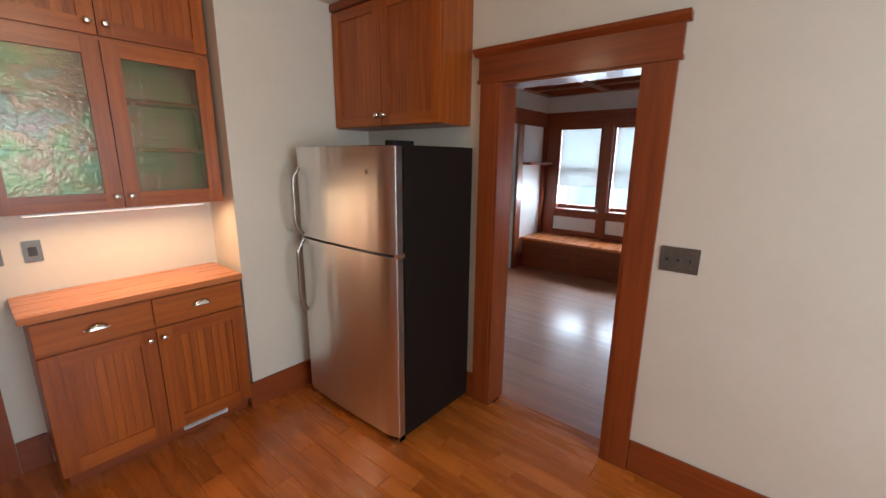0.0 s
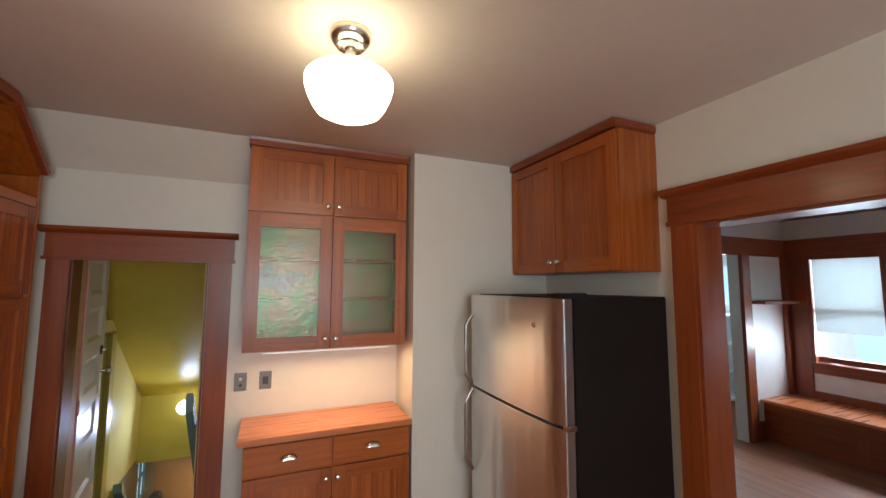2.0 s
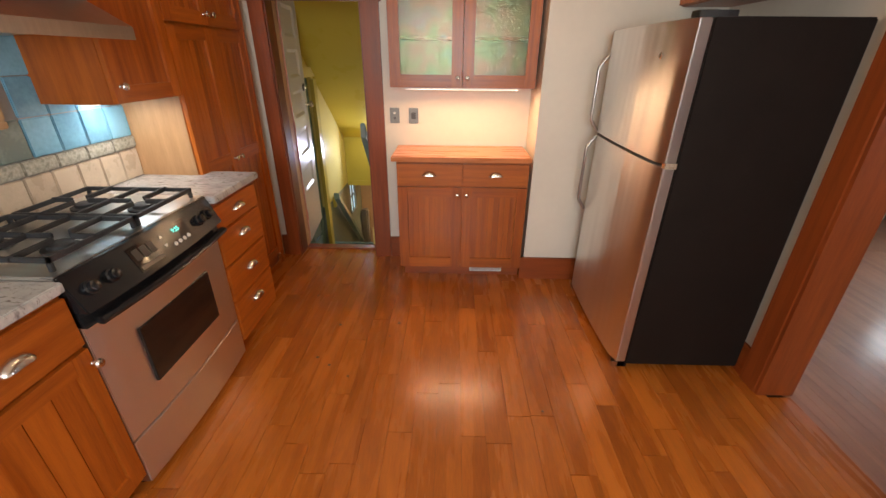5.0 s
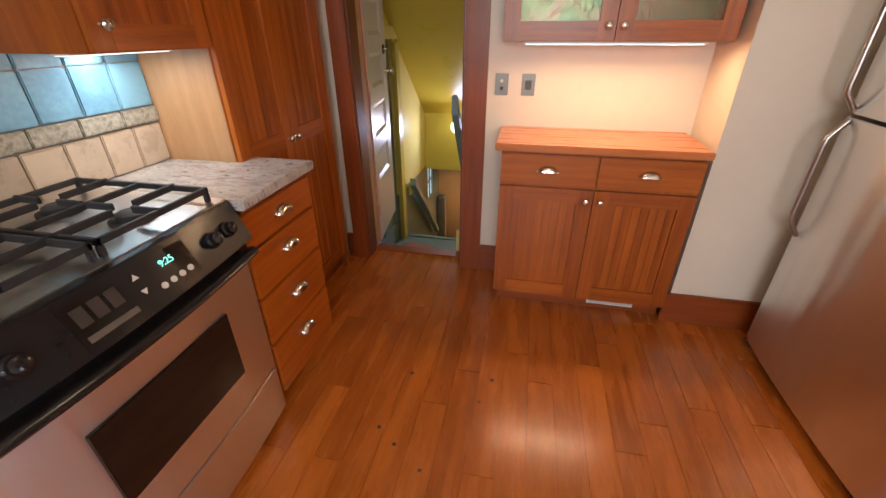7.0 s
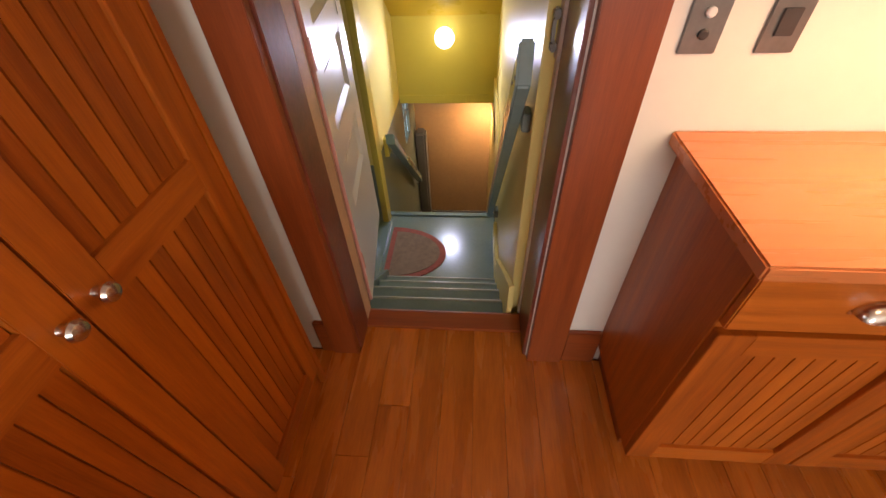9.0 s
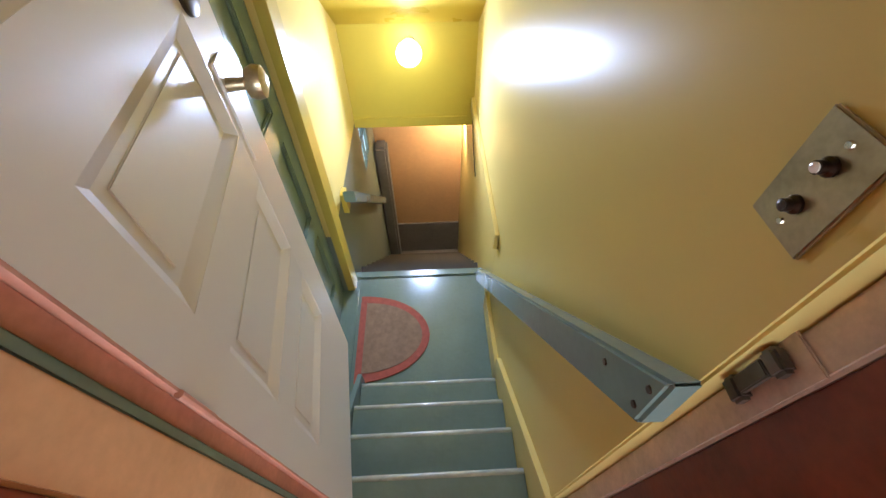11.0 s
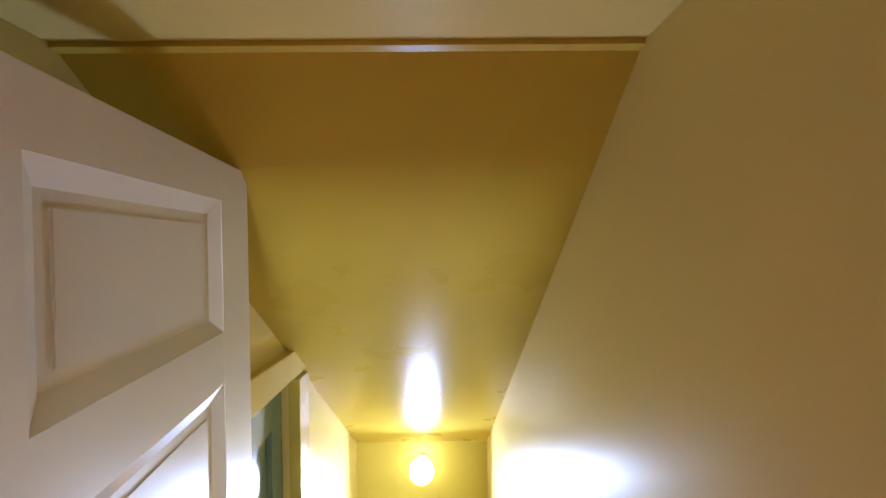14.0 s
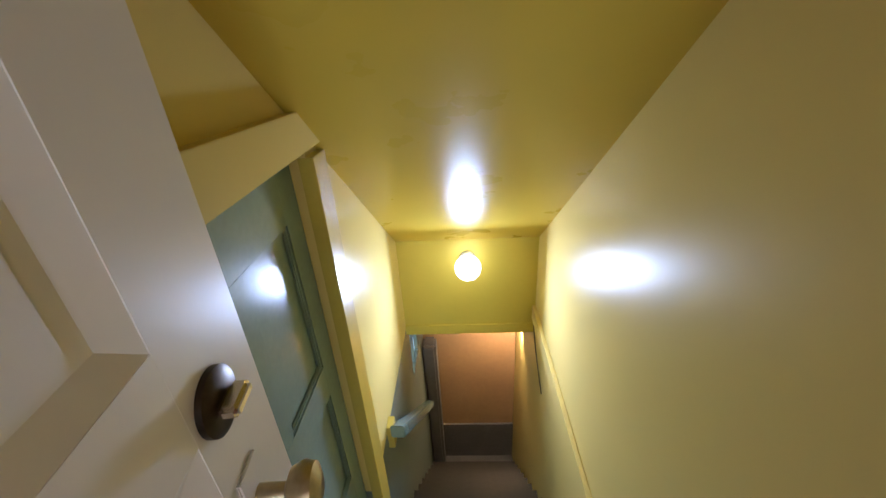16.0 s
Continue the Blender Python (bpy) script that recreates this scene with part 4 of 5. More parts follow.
structure("landing_nosing", boxes((SL, SR, 5.285, 5.335, LZ, LZ + 0.012)), green_m, "painted nosing strip at the landing edge", "nosing", 0.005)
structure("door_sill", boxes((SL - 0.09, SL + 0.045, 4.42, 5.20, LZ, LZ + 0.03)), green_m, "grey-green painted door sill on the landing", "sill", 0.006)
for i in range(9):
    y0, z = 5.335 + i * 0.16, LZ - 0.18 * (i + 1)
    structure(f"lower_tread_{i + 1}", boxes((SL, SR, y0, y0 + 0.19, z - 0.03, z)), tread_dark, "dark brown worn basement stair tread", "stair tread")
structure("basement_floor", boxes((-1.2, 2.4, 4.0, 9.0, -2.55, -2.45)), concrete_m, "grey concrete basement floor", "floor")
structure("basement_wall", boxes((-1.2, 2.4, 7.02, 7.12, -1.96, 0.3)), plywood_m, "tan board wall at the foot of the stairs", "wall")
structure("basement_wall_2", boxes((-1.2, 2.4, 7.0, 7.12, -2.45, -1.962)), concrete_m, "grey concrete basement wall", "wall")
structure("basement_wall_3", boxes((SL - 0.10, SL, 6.301, 7.0, -2.5, -0.62), (SL - 0.10, SL, 6.301, 6.34, -0.62, -0.124), (SL - 0.10, SL, 6.62, 7.0, -0.62, 0.3), (SL - 0.10, SL, 6.352, 6.62, -0.15, 0.3)), green_dark, "dim grey-green basement wall with a small window", "wall")
structure("basement_ceiling", boxes((SL - 0.10, SR + 0.1, 6.352, 7.12, 0.15, 0.25)), plywood_m, "dim basement ceiling boards", "ceiling")
bw = thing("basement_window", (SL - 0.05, 6.48, -0.62), "small blue-lit basement window with muntins", "window", kind="structure")
# The pane itself glows blue in place of daylight.
part("pane", boxes((SL - 0.03, SL - 0.025, 6.34, 6.62, -0.62, -0.15)), glow_siding_m, bw, bevel=0)
part("muntin", boxes((SL - 0.024, SL - 0.004, 6.47, 6.49, -0.62, -0.15), (SL - 0.023, SL - 0.005, 6.34, 6.62, -0.40, -0.38)), green_dark, bw)
single("post", boxes((0.50, 0.615, 6.80, 6.95, -2.45, -0.75)), concrete_m, "dark grey post at the foot of the stairs", "post", bevel=0.02)

# globe lamp on the header
gl = thing("wall_lamp", (0.905, 6.25, 0.39), "bright white globe bulb in a porcelain holder on the header", "lamp")
G = fpose(face_south(6.25), 0.905, 0, 0.39)
part("holder", lathe([(0.050, 0), (0.050, 0.012), (0.032, 0.03), (0.026, 0.045)], G, 20), white_m, gl, bevel=0, smooth=True)
part("bulb", lathe([(0.018, 0.04)] + [(0.074 * math.sin(a * math.pi / 12), 0.112 - 0.074 * math.cos(a * math.pi / 12)) for a in range(2, 12)] + [(0.006, 0.186)], G, 24), bulb_m, gl, "glowing white globe", bevel=0, smooth=True)


# panelled doors
def sunk_panel(a, b, z0, z1, thick, slope=0.024, depth=0.0125):
    """A panel with broad sloping edges on both faces."""
    bm = bmesh.new()
    rings = []
    for inset, y in ((0, 0.001), (slope, depth), (slope, thick - depth), (0, thick - 0.001)):
        rings.append([bm.verts.new(p) for p in ((a + inset, y, z0 + inset), (b - inset, y, z0 + inset), (b - inset, y, z1 - inset), (a + inset, y, z1 - inset))])
    for p, q in ((rings[0], rings[1]), (rings[2], rings[3]), (rings[3], rings[0])):
        for k in range(4):
            bm.faces.new((p[k], p[(k + 1) % 4], q[(k + 1) % 4], q[k]))
    bm.faces.new(rings[1])
    bm.faces.new(rings[2][::-1])
    return bm


def panel_door(name, m, width, height, rows, material, edge, label, thick=0.036, cols=1, stile=0.10, lock=None):
    """A rail and stile door in its own axes: x across, y thickness, z up; m puts it in place. rows: panel heights from below."""
    d = thing(name, m.translation, label, "door")
    d.matrix_world = m
    ORIGIN[d.name] = Vector((0, 0, 0))
    lock = lock or stile
    for a, b in ((0, stile), (width - lock, width)):
        part("stile", boxes((a, b, 0, thick, 0, height)), material, d, bevel=0)
    zs = [0] + [z for r in rows for z in r] + [height]
    for a, b in zip(zs[::2], zs[1::2]):
        part("rail", boxes((stile, width - lock, 0.0002, thick - 0.0002, a, b)), material, d, bevel=0)
    if cols == 2:
        for z0, z1 in rows:
            part("muntin", boxes((width / 2 - stile * 0.4, width / 2 + stile * 0.4, 0.0005, thick - 0.0005, z0, z1)), material, d, bevel=0.001)
    for z0, z1 in rows:
        spans = [(stile, width - lock)] if cols == 1 else [(stile, width / 2 - stile * 0.4), (width / 2 + stile * 0.4, width - stile)]
        for a, b in spans:
            if cols == 1:
                p = part("panel", sunk_panel(a, b, z0, z1, thick), material, d, bevel=0)
                part("field", boxes((a + 0.040, b - 0.040, 0.0105, thick - 0.0105, z0 + 0.038, z1 - 0.038)), material, p, bevel=0.0015)
                continue
            bm = boxes((a, b, thick * 0.40, thick * 0.60, z0, z1))
            for s0, s1 in ((0.004, thick * 0.4), (thick * 0.6, thick - 0.004)):
                for q in ((a, b, z0, z0 + 0.014), (a, b, z1 - 0.014, z1), (a, a + 0.014, z0, z1), (b - 0.014, b, z0, z1)):
                    box(bm, q[0], q[1], s0, s1, q[2], q[3])
            part("panel", bm, material, d, bevel=0.004)
    return d


# white door: hinge at the west jamb, standing open into the stairwell
hinge = pose(0.731, 3.934, FZ + 0.012, 0, 0, 97.6)
wd = panel_door("door_1", hinge, 0.575, 1.905, [(0.43, 0.63), (0.73, 0.935), (1.035, 1.235), (1.335, 1.54), (1.625, 1.84)], door_white, pink_edge,
                "open five-panel door with thick old white gloss paint", cols=1, stile=0.088, lock=0.124)
part("hinge_edge", boxes((-0.004, -0.0002, 0.0, 0.036, 0, 1.905)), pink_edge, wd, "salmon painted door edge", bevel=0)
KX = 0.490
KZ = 1.108
part("escutcheon", boxes((KX - 0.022, KX + 0.022, -0.004, 0.0, 0.965, 1.155)), door_white, wd, "painted-over lock plate", bevel=0.002)
Kf = lambda u, w, v: (u, -w, v)
part("knob", lathe([(0.012, 0), (0.010, 0.028), (0.024, 0.034), (0.029, 0.046), (0.026, 0.058), (0.012, 0.064)], fpose(Kf, KX, 0.004, KZ), 24), brass_plate, wd, "oval aged brass door knob", bevel=0, smooth=True)
db_ = part("deadbolt", lathe([(0.032, 0), (0.032, 0.006), (0.024, 0.010)], fpose(Kf, KX, 0.0, 1.246), 24), bronze, wd, "dark bronze deadbolt turn", bevel=0, smooth=True)
part("thumb_turn", boxes((KX - 0.019, KX + 0.019, -0.028, -0.010, 1.239, 1.253)), nickel, db_, bevel=0.004)
for z in (0.2, 0.95, 1.65):
    part("hinge", lathe([(0.005, z), (0.005, z + 0.08)], Matrix.Translation((-0.006, -0.001, 0)), 10), pink_edge, wd, bevel=0)

# green door on the landing
gd = panel_door("door_2", pose(SL - 0.045, 4.435, LZ + 0.03, 0, 0, 90.0), 0.745, 1.925, [(0.2, 0.62), (0.74, 1.16), (1.276, 1.756)], green_m, green_m,
                "closed grey-green painted panel door on the landing", cols=2, stile=0.09)
cg = thing("door_casing_3", (SL, 4.8, LZ), "ochre yellow painted casing round the green door", "door casing", kind="structure")
part("jamb_board", boxes((SL - 0.02, SL + 0.022, 5.18, 5.28, LZ, 1.285)), casing_y, cg)
part("jamb_board", boxes((SL - 0.02, SL + 0.022, 4.34, 4.435, LZ, 1.31)), casing_y, cg)
part("head_board", prism([(4.32, 1.312), (5.255, 1.312), (5.14, 1.405), (4.32, 1.43)], "x", SL - 0.01, SL + 0.028), yellow_m, cg)

# handrails
hr = thing("handrail", (SR - 0.05, 4.6, 0.3), "grey-green painted board handrail on the yellow wall", "handrail")
a, b = Vector((SR - 0.047, 3.890, 1.009)), Vector((SR - 0.047, 5.160, -0.472))
up = Vector((0, 0, 1))
part("rail", prism([(3.908, 0.923), (3.914, 1.041), (5.160, -0.414), (5.160, -0.530)], "x", SR - 0.067, SR - 0.027), green_m, hr, bevel=0.006)
for t in (0.12, 0.90):
    c = a.lerp(b, t)
    part("bracket", boxes((SR - 0.026, SR, c.y - 0.03, c.y + 0.03, c.z - 0.09, c.z - 0.03)), green_dark, hr, bevel=0.004)
for t, h in ((0.03, 0.025), (0.03, -0.025), (0.09, 0.02)):
    c = a.lerp(b, t) + up * h
    part("screw", lathe([(0.006, 0), (0.005, 0.002)], fpose(face_west(SR - 0.067), c.y, 0, c.z), 8), bronze, hr, bevel=0)
h2 = thing("handrail", (SL + 0.05, 5.7, -0.4), "grey-green painted handrail of the lower stairs", "handrail")
bm = bmesh.new()
vs = [bm.verts.new((x, y, z + dz)) for y, z in ((5.42, -0.055), (6.55, -1.15)) for x, dz in ((SL + 0.03, -0.04), (SL + 0.03, 0.04), (SL + 0.095, 0.04), (SL + 0.095, -0.04))]
for q in ((0, 1, 2, 3), (7, 6, 5, 4), (0, 4, 5, 1), (1, 5, 6, 2), (2, 6, 7, 3), (3, 7, 4, 0)):
    bm.faces.new([vs[i] for i in q])
part("rail", bm, green_m, h2, bevel=0.005)
part("bracket", boxes((SL, SL + 0.03, 5.46, 5.53, -0.22, -0.08)), casing_y, h2)

# doormat
dm = thing("doormat", (0.66, 4.87, LZ), "half-round tan doormat with a red border on the landing", "doormat")


def half_disc(r, z0, z1, x0, yc, n=28):
    return prism([(x0 + 1.5 * r * math.sin(math.pi * i / n), yc - r * math.cos(math.pi * i / n)) for i in range(n + 1)], "z", z0, z1)


part("border", half_disc(0.275, LZ, LZ + 0.008, 0.553, 4.872), mat_red, dm, "worn red border", bevel=0.002)
part("centre", half_disc(0.222, LZ + 0.0082, LZ + 0.011, 0.59, 4.872), mat_tan, dm, bevel=0)

# push-button switch and strike on the stair side
F = face_west(SR)
p = wall_plate("light_switch", F, 3.998, 1.240, 0.068, 0.110, "aged brass two-button switch plate on the yellow wall", brass_plate, "switch")
for dz, m_ in ((0.020, pearl), (-0.020, toggle)):
    part("button", lathe([(0.0085, 0.006), (0.0085, 0.009), (0.0058, 0.012), (0.0058, 0.018)], fpose(F, 3.998, 0, 1.240 + dz), 14), bronze, p, "dark push button", bevel=0, smooth=True)
    part("button_cap", lathe([(0.0045, 0.018), (0.0045, 0.0195), (0.002, 0.0205)], fpose(F, 3.998, 0, 1.240 + dz), 12), m_, p, bevel=0)
    part("screw", lathe([(0.004, 0.006), (0.003, 0.008)], fpose(F, 3.998, 0, 1.240 + 2.0 * dz), 8), nickel, p, bevel=0)
sk_ = thing("strike_plate", (DX1 - 0.014, 3.89, 0.97), "worn painted metal latch keeper on the door jamb", "latch")
part("plate", boxes((DX1 - 0.018, DX1 - 0.0142, 3.885, 3.945, 0.99, 1.12)), worn_jamb, sk_)
for z in (1.008, 1.078):
    part("lug", boxes((DX1 - 0.034, DX1 - 0.018, 3.900, 3.928, z, z + 0.022)), grey_plate, sk_, bevel=0.004)
part("keeper", boxes((DX1 - 0.034, DX1 - 0.026, 3.905, 3.923, 1.030, 1.078)), grey_plate, sk_)
cb = single("cable", tube([(SR - 0.006, 6.236 - 0.02 * i - 0.004 * i * i, -0.10 - 0.035 * i) for i in range(8)], 0.003, seg=6), toggle, "short dark loose cable on the stair wall", "cable", bevel=0)

# ---- dining room beyond the doorway ----
WX = 7.45
structure("dining_wall_north", boxes((6.56, WX + 0.02, 3.84, 3.96, 0, 2.7), (3.667, 5.2, 3.84, 3.96, 0, 2.7), (5.2, 6.56, 3.84, 3.96, 2.06, 2.7)), white_m, "white dining room wall", "wall")
structure("dining_wall_south", boxes((3.667, WX + 0.02, -1.2, -1.08, 0, 2.7)), white_m, "white dining room wall", "wall")
structure("dining_wall_east", boxes((WX, WX + 0.12, -1.08, 0.7, 0, 2.7), (WX, WX + 0.12, 0.7, 3.62, 0, 0.84), (WX, WX + 0.12, 0.7, 3.62, 2.05, 2.7), (WX, WX + 0.12, 3.62, 3.84, 0, 2.7)), white_m, "white bay wall under and over the windows", "wall")
structure("dining_ceiling", boxes((3.667, WX + 0.12, -1.2, 3.96, 2.62, 2.72), (3.667, 9.0, 3.96, 5.2, 2.62, 2.72)), white_m, "white dining room ceiling between wood beams", "ceiling")
structure("shelf_room_wall", boxes((3.9, 9.0, 5.1, 5.2, 0, 2.7), (8.9, 9.0, 3.962, 5.1, 0, 2.7), (7.472, 9.0, 3.84, 3.96, 0, 2.7)), white_m, "white wall behind the built-in shelves", "wall")
for i, x in enumerate((4.4, 5.2, 6.0, 6.8)):
    structure(f"ceiling_beam_{i + 1}", boxes((x, x + 0.12, -1.08, 3.84, 2.49, 2.62)), trim_y, "red-brown boxed ceiling beam", "beam", 0.004)
for i, y in enumerate((0.9, 1.9, 2.9)):
    structure(f"ceiling_beam_{i + 5}", boxes((3.67, WX, y, y + 0.12, 2.492, 2.62)), trim_x, "red-brown boxed ceiling beam", "beam", 0.004)
structure("ceiling_beam_8", boxes((7.33, WX, -1.08, 3.84, 2.487, 2.62)), trim_y, "red-brown beam along the bay wall", "beam", 0.004)
structure("ceiling_beam_9", boxes((3.67, 7.33, 3.74, 3.84, 2.487, 2.62)), trim_x, "red-brown beam along the wall", "beam", 0.004)
structure("picture_rail_1", boxes((WX - 0.025, WX, -1.08, 3.84, 2.05, 2.255)), trim_y, "wide red-brown wooden band over the windows", "trim", 0.003)
structure("picture_rail_2", boxes((3.67, WX - 0.026, 3.815, 3.84, 2.05, 2.255)), trim_x, "wide red-brown wooden band", "trim", 0.003)
structure("trim_post_1", boxes((6.56, 6.70, 3.80, 3.84, 0, 2.05)), trim_v, "red-brown upright casing board", "trim", 0.003)
structure("trim_post_2", boxes((WX - 0.10, WX - 0.001, 3.79, 3.838, 0.44, 2.05)), trim_v, "red-brown corner board", "trim", 0.003)
structure("baseboard_7", boxes((6.70, 6.84, 3.815, 3.84, 0, 0.2)), trim_x, "red-brown baseboard", "baseboard", 0.003)
for i, (y0, y1) in enumerate(((2.96, 3.62), (2.16, 2.82), (1.36, 2.02), (0.70, 1.22))):
    w = thing(f"window_{i + 1}", (WX, (y0 + y1) / 2, 0.84), "double-hung wooden window with a pale roller shade half down", "window", kind="structure")
    part("window_frame", boxes((WX - 0.02, WX + 0.10, y0, y0 + 0.035, 0.84, 2.05), (WX - 0.02, WX + 0.10, y1 - 0.035, y1, 0.84, 2.05), (WX - 0.02, WX + 0.10, y0 + 0.035, y1 - 0.035, 2.01, 2.05)), trim_v, w)
    part("sash", boxes((WX + 0.05, WX + 0.09, y0 + 0.035, y1 - 0.035, 0.845, 0.905), (WX + 0.05, WX + 0.09, y0 + 0.035, y1 - 0.035, 1.40, 1.445)), trim_y, w)
    pn = part("pane", boxes((WX + 0.065, WX + 0.07, y0 + 0.035, y1 - 0.035, 0.905, 2.01)), pane_m, w, bevel=0)
    pn.visible_shadow = False
    part("window_sill", boxes((WX - 0.05, WX + 0.05, y0 - 0.02, y1 + 0.02, 0.81, 0.84)), trim_y, w)
    part("shade", boxes((WX + 0.02, WX + 0.024, y0 + 0.04, y1 - 0.04, 1.19, 2.03)), shade_m, w, "pale translucent roller shade", bevel=0)
for i, (y0, y1) in enumerate(((3.622, 3.79), (2.822, 2.958), (2.022, 2.158), (1.222, 1.358))):
    structure(f"mullion_{i + 1}", boxes((WX - 0.025, WX - 0.001, y0, y1, 0.44, 2.05)), trim_v, "red-brown board between the windows", "trim", 0.003)
structure("window_apron", boxes((WX - 0.022, WX - 0.001, 0.7, 3.62, 0.72, 0.808), (WX - 0.022, WX - 0.001, 0.7, 3.62, 0.44, 0.52)), trim_y, "red-brown rails below the windows", "trim", 0.003)
ws = thing("window_seat", (7.13, 2.2, 0), "built-in red-brown panelled window seat", "bench")
part("seat", boxes((6.80, WX - 0.002, 0.4, 3.838, 0.41, 0.44)), hutch_top_m, ws, bevel=0.006)
part("front", boxes((6.86, 6.88, 0.4, 3.838, 0.0, 0.41)), trim_y, ws)
for k in range(4):
    part("panel_frame", boxes((6.845, 6.86, 0.42 + 0.85 * k, 0.50 + 0.85 * k, 0.02, 0.40), (6.845, 6.86, 0.50 + 0.85 * k, 1.27 + 0.85 * k, 0.33, 0.40), (6.845, 6.86, 0.50 + 0.85 * k, 1.27 + 0.85 * k, 0.02, 0.10)), trim_y, ws)
single("wall_shelf", boxes((6.72, 7.40, 3.68, 3.838, 1.50, 1.535)), trim_x, "small red-brown wooden wall shelf beside the windows", "shelf", bevel=0.004)
p = wall_plate("wall_outlet", face_south(3.84), 6.95, 0.30, 0.07, 0.115, "small white outlet on the dining room wall", white_m, "outlet")
part("socket", boxes((6.935, 6.965, 3.830, 3.834, 0.27, 0.33)), toggle, p)
bs = thing("bookcase", (7.7, 4.9, 0), "white built-in bookcase below a small window", "bookcase")
for x in (6.5, 7.6, 8.67):
    part("side", boxes((x, x + 0.03, 4.75, 5.098, 0, 1.25)), white_m, bs)
for z in (0.08, 0.45, 0.82):
    part("shelf", boxes((6.53, 7.6, 4.75, 5.098, z, z + 0.03)), white_m, bs)
    part("shelf", boxes((7.63, 8.67, 4.75, 5.098, z, z + 0.03)), white_m, bs)
part("top", boxes((6.48, 8.72, 4.73, 5.098, 1.25, 1.28)), white_m, bs)
sw = thing("window_5", (7.95, 5.08, 1.35), "small bright window above the white bookcase", "window", kind="structure")
for q in ((7.4, 8.5, 5.06, 5.098, 1.35, 1.41), (7.4, 8.5, 5.06, 5.098, 2.02, 2.08), (7.4, 7.46, 5.06, 5.098, 1.41, 2.02), (8.44, 8.5, 5.06, 5.098, 1.41, 2.02)):
    part("window_frame", boxes(q), white_m, sw)
# This pane emits its own glow instead of outside light.
part("pane", boxes((7.46, 8.44, 5.085, 5.09, 1.41, 2.02)), glow_siding_m, sw, bevel=0)
# The boards glow by themselves in place of daylight falling on them.
hb = thing("neighbour_house", (10.0, 2.0, -0.8), "pale blue clapboard wall of the house next door, glowing as if daylit", "house")
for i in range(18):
    part("board", prism([(10.0, -0.6 + i * 0.2), (9.97, -0.6 + i * 0.2), (9.99, -0.4 + i * 0.2), (10.0, -0.4 + i * 0.2)], "y", -3.0, 9.0), glow_siding_m, hb, bevel=0)
structure("ground", boxes((-60, 60, -60, -3, -0.95, -0.8), (8.2, 60, -3, 60, -0.95, -0.8)), concrete_m, "dim ground outside the windows", "ground")

# ---- backsplash tiles ----
ts = structure("backsplash", boxes((XL, XL + 0.006, 1.0, 2.789, 0.916, 1.317), (XL, XL + 0.006, 1.40, 2.36, 1.317, 1.70)), grout_m, "tiled backsplash with cream, sea-green and blue tiles", "backsplash")


def tile_mesh(name, w, h, material, t=0.012):
    bm = boxes((0, t, -w / 2, w / 2, -h / 2, h / 2))
    return finish(name, bm, material, 0.004)


def put_piece(name, me, parent, at):
    o = new(name, me)
    o.parent = parent
    o.location = Vector(at) - parent.location
    return o


me = tile_mesh("tile", 0.119, 0.142, cream_tile)
for i in range(14):
    put_piece("tile", me, ts, (XL + 0.004, 2.724 - i * 0.123, 0.991))
me_b = tile_mesh("border_tile", 0.148, 0.054, border_m, 0.018)
for i in range(11):
    put_piece("border_tile", me_b, ts, (XL + 0.004, 2.712 - i * 0.151, 1.096))
me_g, me_bl = tile_mesh("tile", 0.130, 0.146, green_tile), tile_mesh("tile", 0.130, 0.146, blue_tile)
for r in range(4):
    for i in range(13):
        y, z = 2.719 - i * 0.134, 1.200 + r * 0.150
        if r >= 1 and y > 2.36 and z + 0.073 > 1.43 or z > 1.68:
            continue
        if r >= 1 and 1.55 < y < 2.22 and z < 1.55:
            continue
        if r == 0 or y > 1.45:
            put_piece("tile", me_bl if i < 4 else me_g, ts, (XL + 0.004, y, z))
mu = thing("tile_mural", (XL, 1.89, 1.26), "framed beige landscape tile mural with a bamboo-like border", "mural")
part("picture", boxes((XL + 0.006, XL + 0.014, 1.62, 2.16, 1.275, 1.52)), mural_m, mu)
part("frame", boxes((XL + 0.006, XL + 0.024, 1.58, 2.20, 1.248, 1.278), (XL + 0.006, XL + 0.024, 1.58, 2.20, 1.515, 1.545), (XL + 0.006, XL + 0.024, 1.58, 1.612, 1.278, 1.515), (XL + 0.006, XL + 0.024, 2.168, 2.20, 1.278, 1.515)), frame_tile, mu, "terracotta bamboo frame", bevel=0.005)
for y, z, s in ((2.06, 1.46, 0.045), (2.00, 1.42, 0.05), (2.09, 1.40, 0.03), (1.80, 1.40, 0.05), (1.72, 1.44, 0.04)):
    part("leaf_patch", lathe([(s, 0.0), (s * 0.7, 0.002)], Matrix.Translation((XL + 0.014, y, z)) @ pose(0, 0, 0, 0, 90, 0) @ Matrix.Diagonal((0.35, 1, 1, 1)), 14), mural_dark, mu, bevel=0)

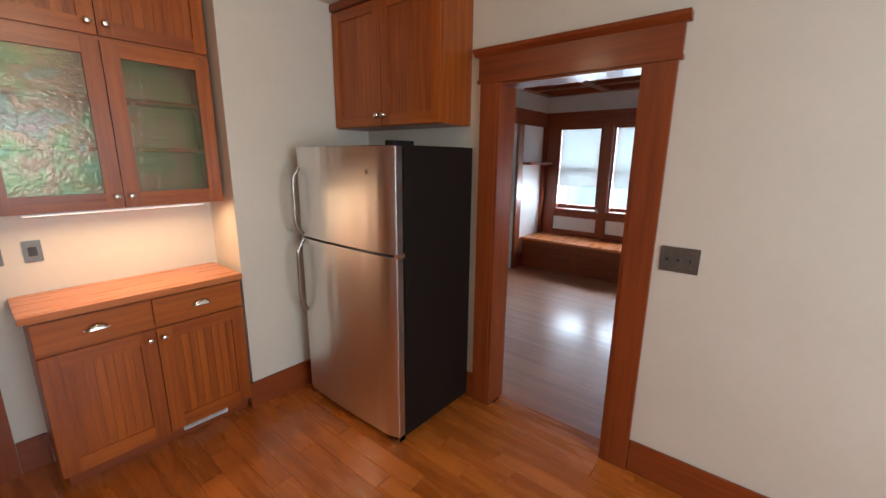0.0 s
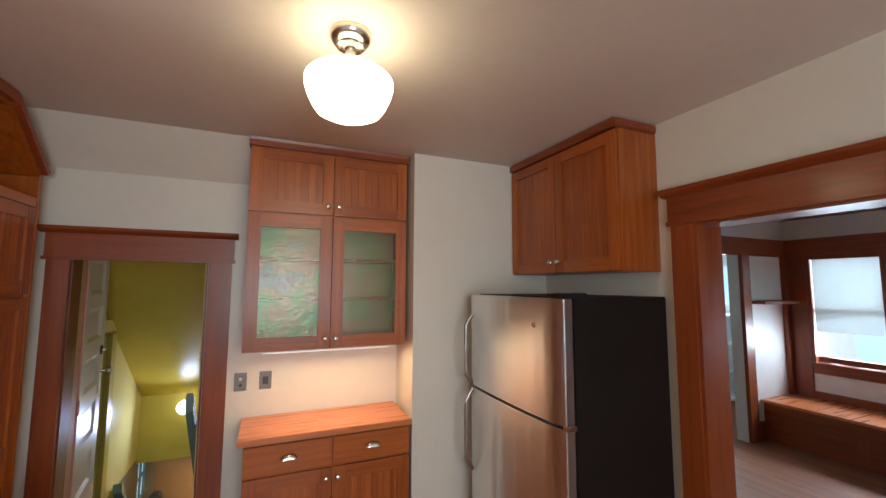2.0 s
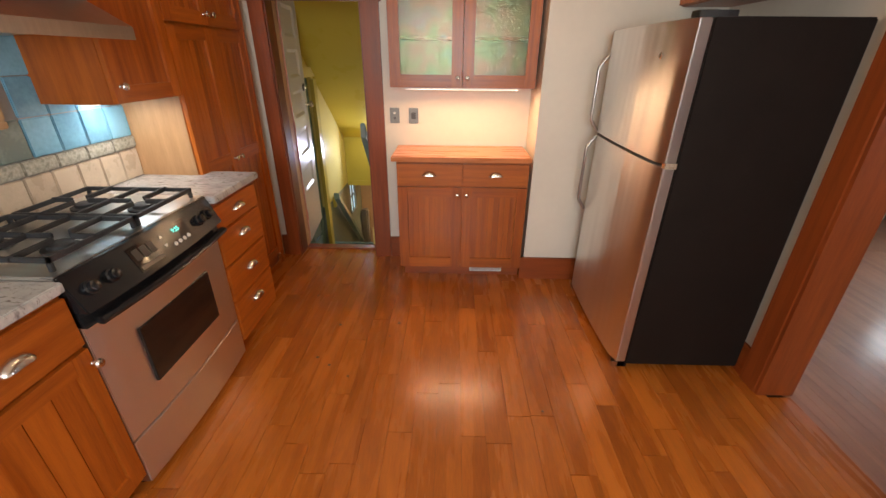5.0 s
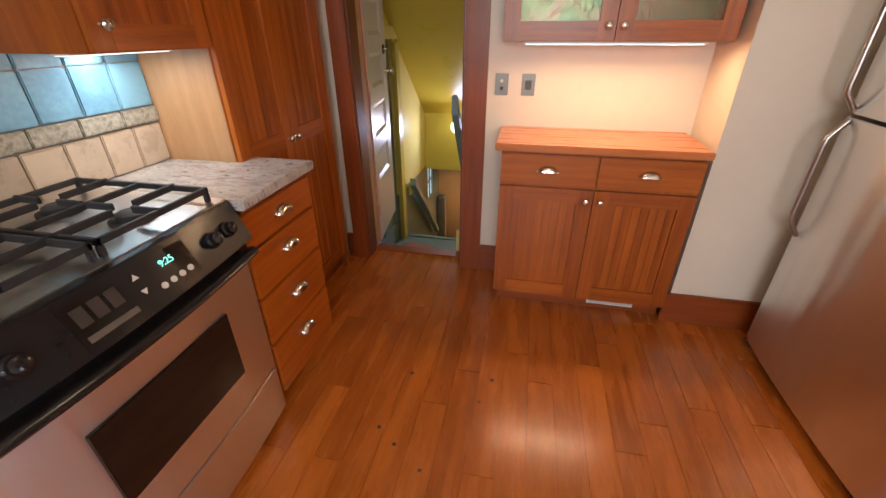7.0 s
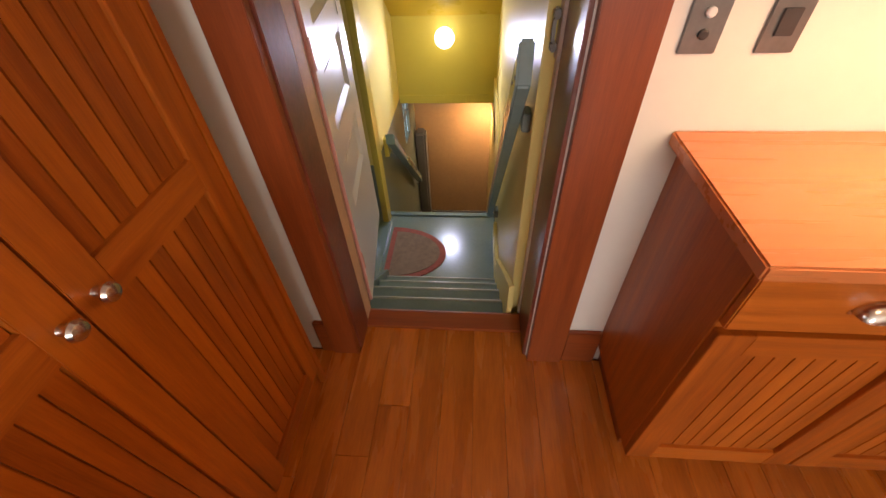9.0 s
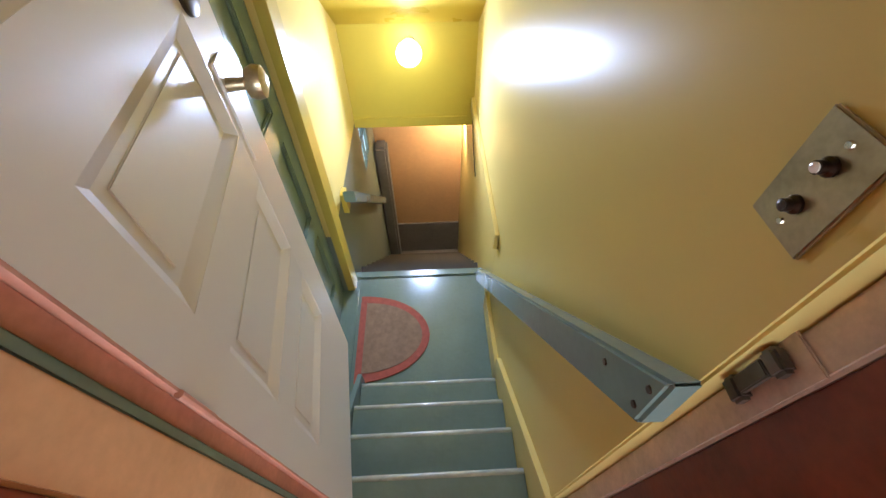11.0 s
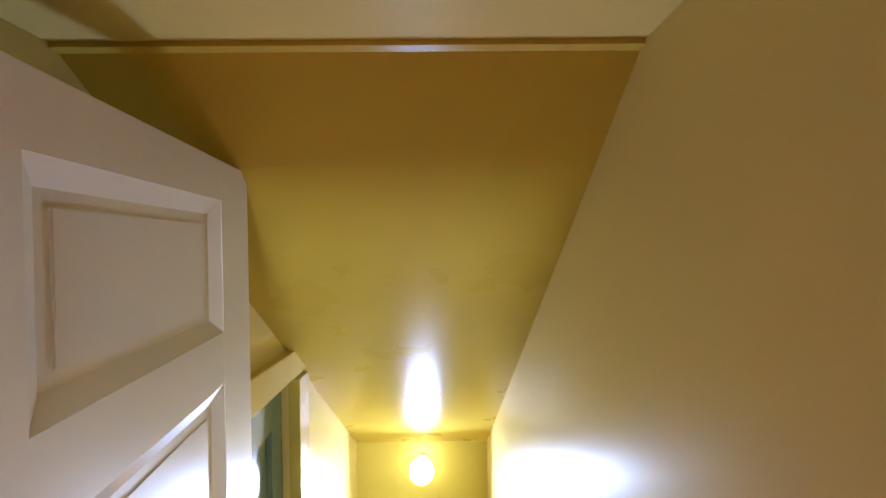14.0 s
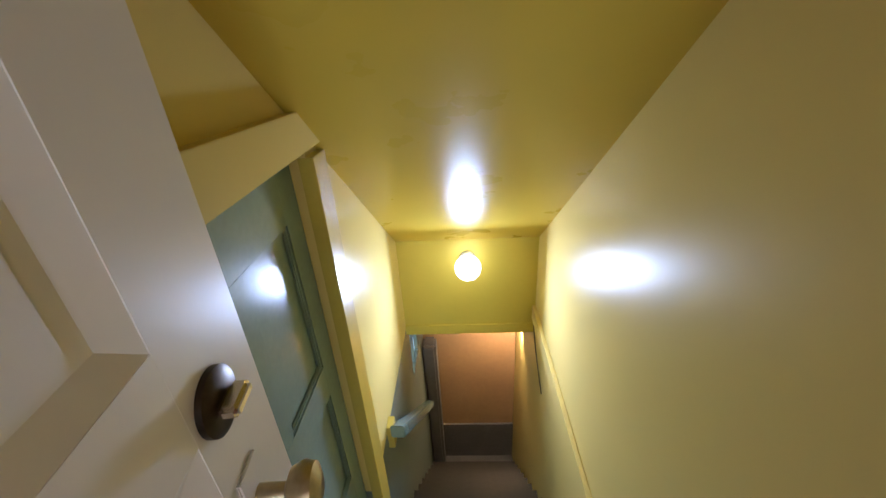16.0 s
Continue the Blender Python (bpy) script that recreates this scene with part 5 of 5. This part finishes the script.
# ---- floor boards ----
fl = structure("floor", boxes((0.32, 3.64, YB, 3.84, FZ - 0.012, FZ - 0.009)), floor_gap, "glossy orange-brown hardwood floor boards with dark knots", "floor")
rng = random.Random(7)
LENGTHS = (0.42, 0.6, 0.8, 1.0, 1.25)
PW = 0.1085
plank_meshes = [finish("plank", boxes((-PW / 2 + 0.0004, PW / 2 - 0.0004, 0.0008, q - 0.0008, 0, 0.010)), plank_m, 0.0008) for q in LENGTHS]
x = XL + PW / 2
while x < 3.70:
    y = YB + 0.02 - rng.random() * 0.5
    end = 3.80 if DX0 < x < DX1 else 3.69
    if x > XR:
        y, end = RY0 + 0.02, RY1 - 0.03
    while y < end - 0.05:
        k = rng.randrange(5)
        q = LENGTHS[k]
        me_p = plank_meshes[k]
        if y + q > end - 0.25:
            q = end - y
            me_p = finish("plank", boxes((-PW / 2 + 0.0004, PW / 2 - 0.0004, 0.0008, q - 0.0008, 0, 0.010)), plank_m, 0.0008)
        put_piece("plank", me_p, fl, (x, y, FZ - 0.010))
        y += q
    x += PW
for i, (kx, ky) in enumerate(((1.66, 2.75), (1.30, 2.72), (1.25, 2.42), (1.33, 2.36), (1.06, 3.05), (1.45, 2.28), (2.42, 2.08), (1.62, 2.62))):
    single("knot", lathe([(0.010 - 0.0006 * i, FZ), (0.008 - 0.0006 * i, FZ + 0.0012)], Matrix.Translation((kx, ky, 0.0002)), 10), toggle, "small dark knot in a floor board", "knot", group="knots in the floor", bevel=0)
bm = bmesh.new()
x = 3.70
while x < 6.86:
    y = -1.08 - rng.random()
    while y < 3.84:
        q = 0.8 + rng.random() * 1.4
        box(bm, x + 0.0006, x + 0.0574, max(y, -1.08) + 0.001, min(y + q, 3.84), -0.02, FZ - 0.004)
        y += q
    x += 0.058
df = structure("dining_floor", bm, dining_floor_m, "glossy narrow hardwood boards of the dining room", "floor")
structure("dining_subfloor", boxes((3.64, 7.45, -1.2, 3.96, -0.08, -0.005), (3.64, 9.0, 3.96, 5.2, -0.08, -0.001)), dining_floor_m, "hardwood floor of the next room", "floor")
